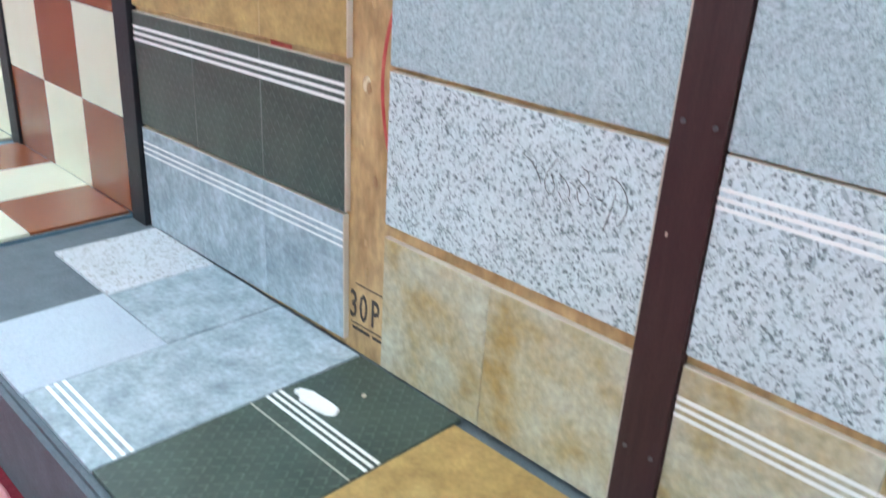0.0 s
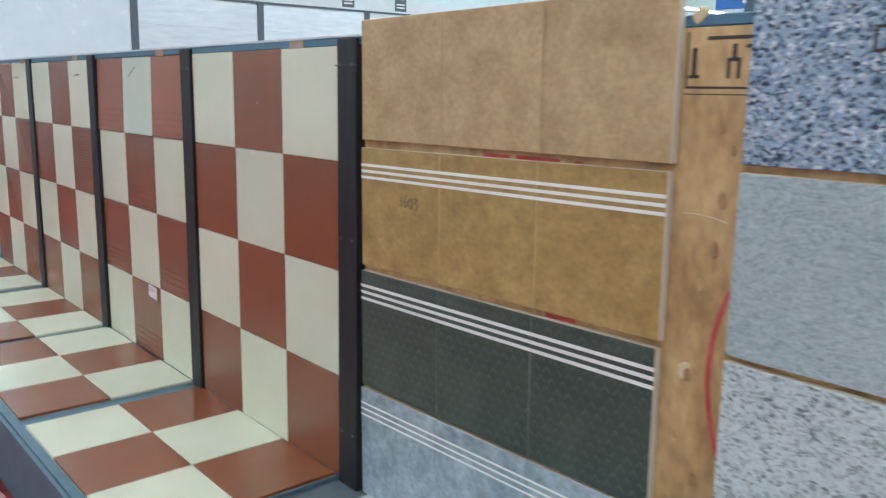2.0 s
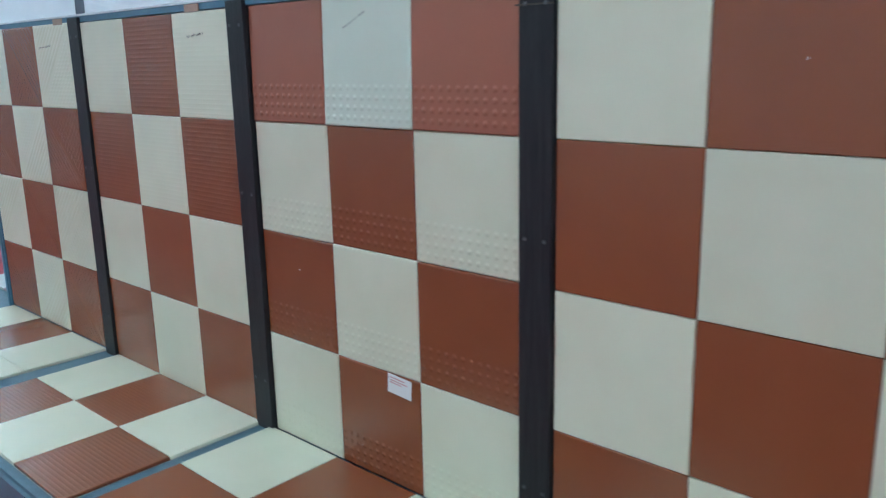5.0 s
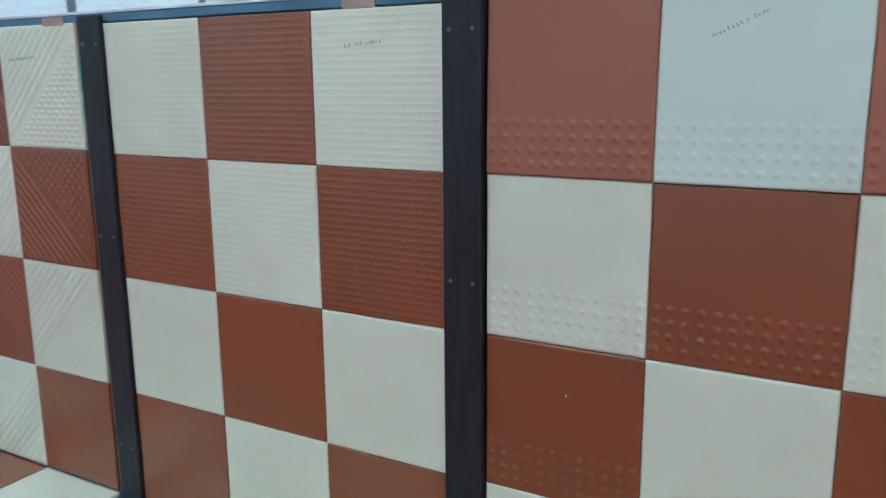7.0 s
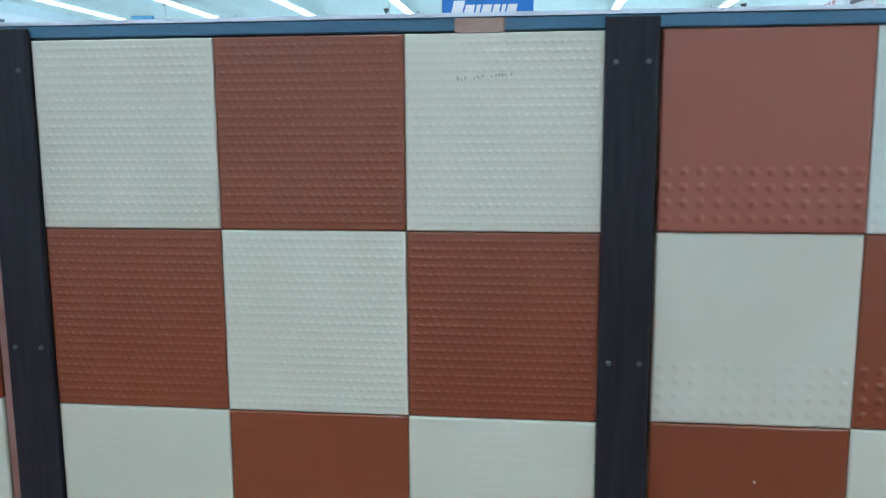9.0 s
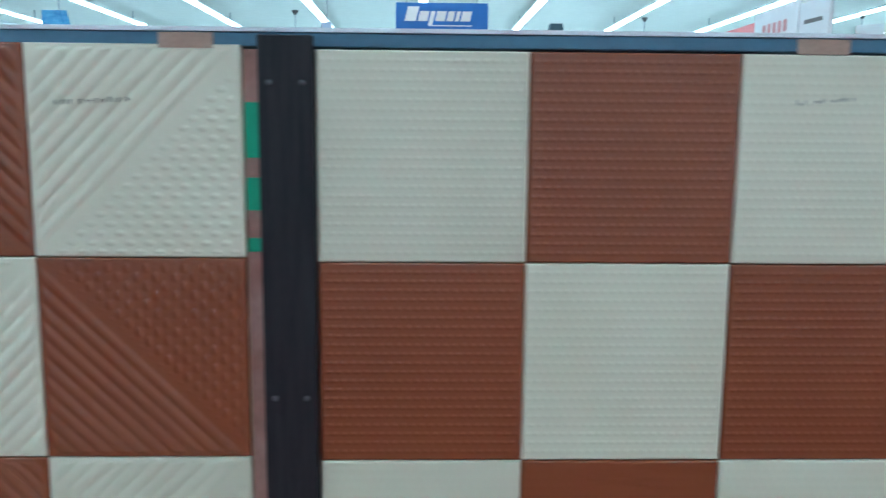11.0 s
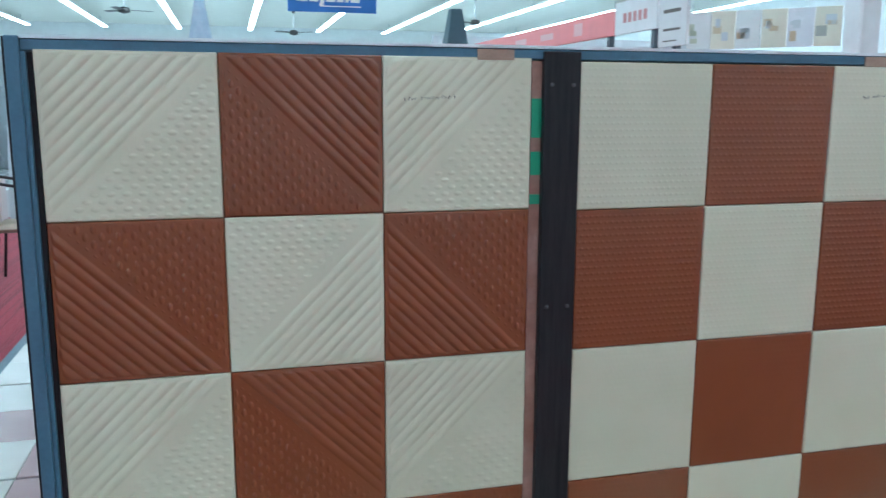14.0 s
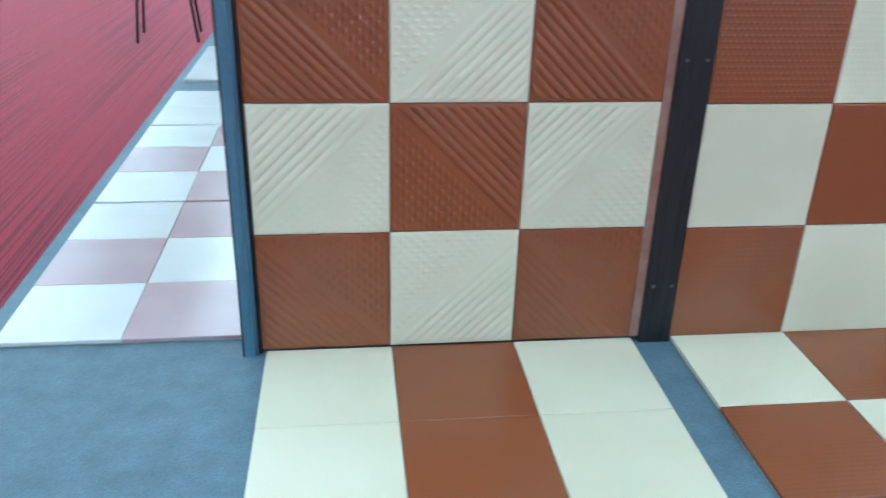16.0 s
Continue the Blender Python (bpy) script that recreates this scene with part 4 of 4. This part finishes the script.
    for x0, y0, x1, y1 in ((4.0, 13.5, 9.5, 13.5), (8.2, 6.5, 12.5, 5.2), (-2.4, 17, 1.2, 17), (-6, 20, -2.6, 15.2)):
        board_between("far_booth", (x0, y0), (x1, y1), FLOOR_Z, 2.6, P_PALE, "pale far booth wall in the hall", "booth", "far booth walls", 0.1)
    # tapered pillars
    for x, y, w0, w1, z1, m, l in ((2.15, 5.15, 0.13, 0.045, 2.13, TEAL_DARK, "dark tapered display pillar"), (0.04, 8.6, 0.20, 0.05, 2.55, PALE_BLUE, "pale blue patterned tapered pillar")):
        bm = bmesh.new()
        vs = [[bm.verts.new((sx * w, sy * w, z)) for sx, sy in ((-1, -1), (1, -1), (1, 1), (-1, 1))] for z, w in ((FLOOR_Z, w0 * 2.2), (1.2, w0 * 1.4), (z1, w1))]
        for r0, r1 in zip(vs, vs[1:]):
            for k in range(4):
                bm.faces.new((r0[k], r0[(k + 1) % 4], r1[(k + 1) % 4], r1[k]))
        bm.faces.new(vs[-1])
        bm.faces.new(vs[0][::-1])
        thing("display_pillar", bm, m, l, "pillar", "tapered pillars", at=pose(x, y, 0))
    rod(0.04, 8.6, 2.55, CEIL_Z, "thin white rod above the patterned pillar")


def ceiling_fan():
    fan = thing("ceiling_fan", tube_bm([(0, 0, 0.12), (0, 0, 0.10), (0, 0, 0.0), (0, 0, -0.03)], [0.05, 0.12, 0.13, 0.04], 16), FAN, "dark brown three-blade ceiling fan at rest", "ceiling fan", "ceiling fans", smooth=True)
    part("rod", tube_bm([(0, 0, 0.12), (0, 0, 0.68)], 0.014, 8), STEEL, fan)
    part("canopy", tube_bm([(0, 0, 0.60), (0, 0, 0.68), (0, 0, 0.70)], [0.03, 0.075, 0.075], 12), FAN, fan)
    for k in range(3):
        b = box_bm(0.12, 0.62, -0.065, 0.065, -0.004, 0.004, 0.003)
        part("blade", b, FAN, fan, at=pose(0, 0, 0.05, 9, 0, 120 * k + 15))
    return fan


def fans():
    first = ceiling_fan()
    spots = [(-1.9, 19.0), (6.6, 19.5), (2.3, 24.0), (11.5, 18.5), (-6.6, 17.0)]
    first.matrix_basis = pose(*spots[0], CEIL_Z - 0.70)
    for k, (x, y) in enumerate(spots[1:]):
        copy_thing(first, pose(x, y, CEIL_Z - 0.70, 0, 0, 37 * (k + 1)))


def west_corner():
    thing("carton", box_bm(-3.08, -2.67, 8.6, 8.9, FLOOR_Z, 1.05, 0.006), CARD, "tall pale grey carton standing on the carpet", "carton")
    thing("carton", box_bm(-3.42, -3.10, 8.6, 8.85, FLOOR_Z, 0.25, 0.005), YELLOW_CARD, "small pale yellow carton on the carpet", "carton")
    c = thing("carton", box_bm(-2.64, -2.25, 8.75, 9.0, FLOOR_Z, 0.52, 0.005), PAPER, "white carton with a small dark mark", "carton")
    part("print_bar", box_bm(-2.55, -2.44, 8.748, 8.7495, 0.28, 0.31), PENCIL, c, "dark print mark")
    thing("carton", box_bm(-3.42, -3.10, 8.86, 9.15, FLOOR_Z, 0.45, 0.005), PAPER, "white carton behind a yellow one", "carton")
    bm = bmesh.new()
    prev = None
    for k in range(61):
        low, high = -3.55 + 0.93 * k / 60, -3.55 + 0.30 * k / 60
        y = 9.35 + 0.02 * math.sin(k * 0.9) + 0.01 * math.sin(k * 2.3)
        col = [bm.verts.new((x, y + dy, z)) for x, dy, z in ((low, 0, 0.3), (high, 0, 2.75), (high, 0.02, 2.75), (low, 0.02, 0.3))]
        if prev:
            for q in range(4):
                bm.faces.new((prev[q], col[q], col[(q + 1) % 4], prev[(q + 1) % 4]))
        prev = col
    booth = thing("booth_stand", box_bm(-3.6, -2.35, 9.30, 9.9, FLOOR_Z, 0.30), CARD, "low pale stand with a blue printed drape", "booth")
    part("drape", bm, TEAL, booth, "blue printed drape", smooth=True)
    for x0, x1, z0, z1, m in ((-3.20, -2.98, 1.44, 1.66, POST_BLACK), (-3.40, -3.22, 1.55, 1.72, PINK_BOARD), (-3.38, -3.21, 1.40, 1.52, PAPER)):
        part("print_patch", box_bm(x0, x1, 9.305, 9.312, z0, z1), m, booth, "printed picture patch")
    for z in (1.62, 1.57, 1.50):
        part("print_bar", box_bm(-3.18, -3.02, 9.300, 9.304, z, z + 0.015), STRIPE, booth, "white print line")
    lean = thing("wrapped_board", box_bm(-2.28, -0.6, 0, 0.03, 0, 2.15), P_PALE, "striped tile board wrapped in clear film leaning back", "board", at=Matrix.Translation((0, 9.2, FLOOR_Z)) @ pose(0, 0, 0, -12, 0, 0))
    for k in range(4):
        part("stripe", box_bm(-2.05 + 0.42 * k, -1.86 + 0.42 * k, -0.004, -0.0005, 0.02, 2.13), CARD_DARK, lean, "grey stripe", at=None)
    # Glints on the film's creases are put in as white tubes.
    for path in (((-2.28, 1.66), (-2.2, 1.69), (-2.08, 1.62), (-1.98, 1.60), (-2.12, 1.47), (-2.27, 1.41)), ((-2.25, 1.30), (-2.17, 1.36), (-2.05, 1.18), (-1.9, 1.24)), ((-1.8, 1.75), (-1.6, 1.60), (-1.45, 1.66), (-1.3, 1.5))):
        part("film_crease", tube_bm([(x, -0.012, z) for x, z in path], 0.008, 5), STRIPE, lean, "white tube standing in for a glint on the clear film")
    # chair facing the stand
    ch = thing("armchair", None, None, "black metal armchair with beige padded seat and back", "chair", at=Matrix.Translation((-1.23, 5.43, FLOOR_Z)) @ pose(0, 0, 0, 0, 0, -84))
    part("seat", box_bm(-0.23, 0.23, -0.22, 0.22, 0.42, 0.475, 0.02, 3), CHAIR_PAD, ch, "beige padded seat", smooth=True)
    bk = box_bm(-0.21, 0.21, -0.02, 0.02, 0, 0.36, 0.015, 3)
    part("backrest", bk, CHAIR_PAD, ch, "beige padded backrest", at=pose(0, -0.24, 0.47, 12, 0, 0), smooth=True)
    for sx in (-1, 1):
        part("leg", tube_bm([(sx * 0.21, -0.20, 0.43), (sx * 0.235, -0.24, 0)], 0.012), CHAIR_BLACK, ch)
        part("leg", tube_bm([(sx * 0.21, 0.19, 0.43), (sx * 0.235, 0.23, 0)], 0.012), CHAIR_BLACK, ch)
        part("armrest", tube_bm([(sx * 0.21, -0.30, 0.80), (sx * 0.26, -0.22, 0.81), (sx * 0.265, -0.02, 0.77), (sx * 0.26, 0.12, 0.69), (sx * 0.25, 0.20, 0.58), (sx * 0.235, 0.22, 0.45)], 0.012), CHAIR_BLACK, ch, smooth=True)
    part("back_rail", tube_bm([(-0.21, -0.30, 0.80), (0.21, -0.30, 0.80)], 0.012), CHAIR_BLACK, ch)


west_display()
signs()
fans()
west_corner()
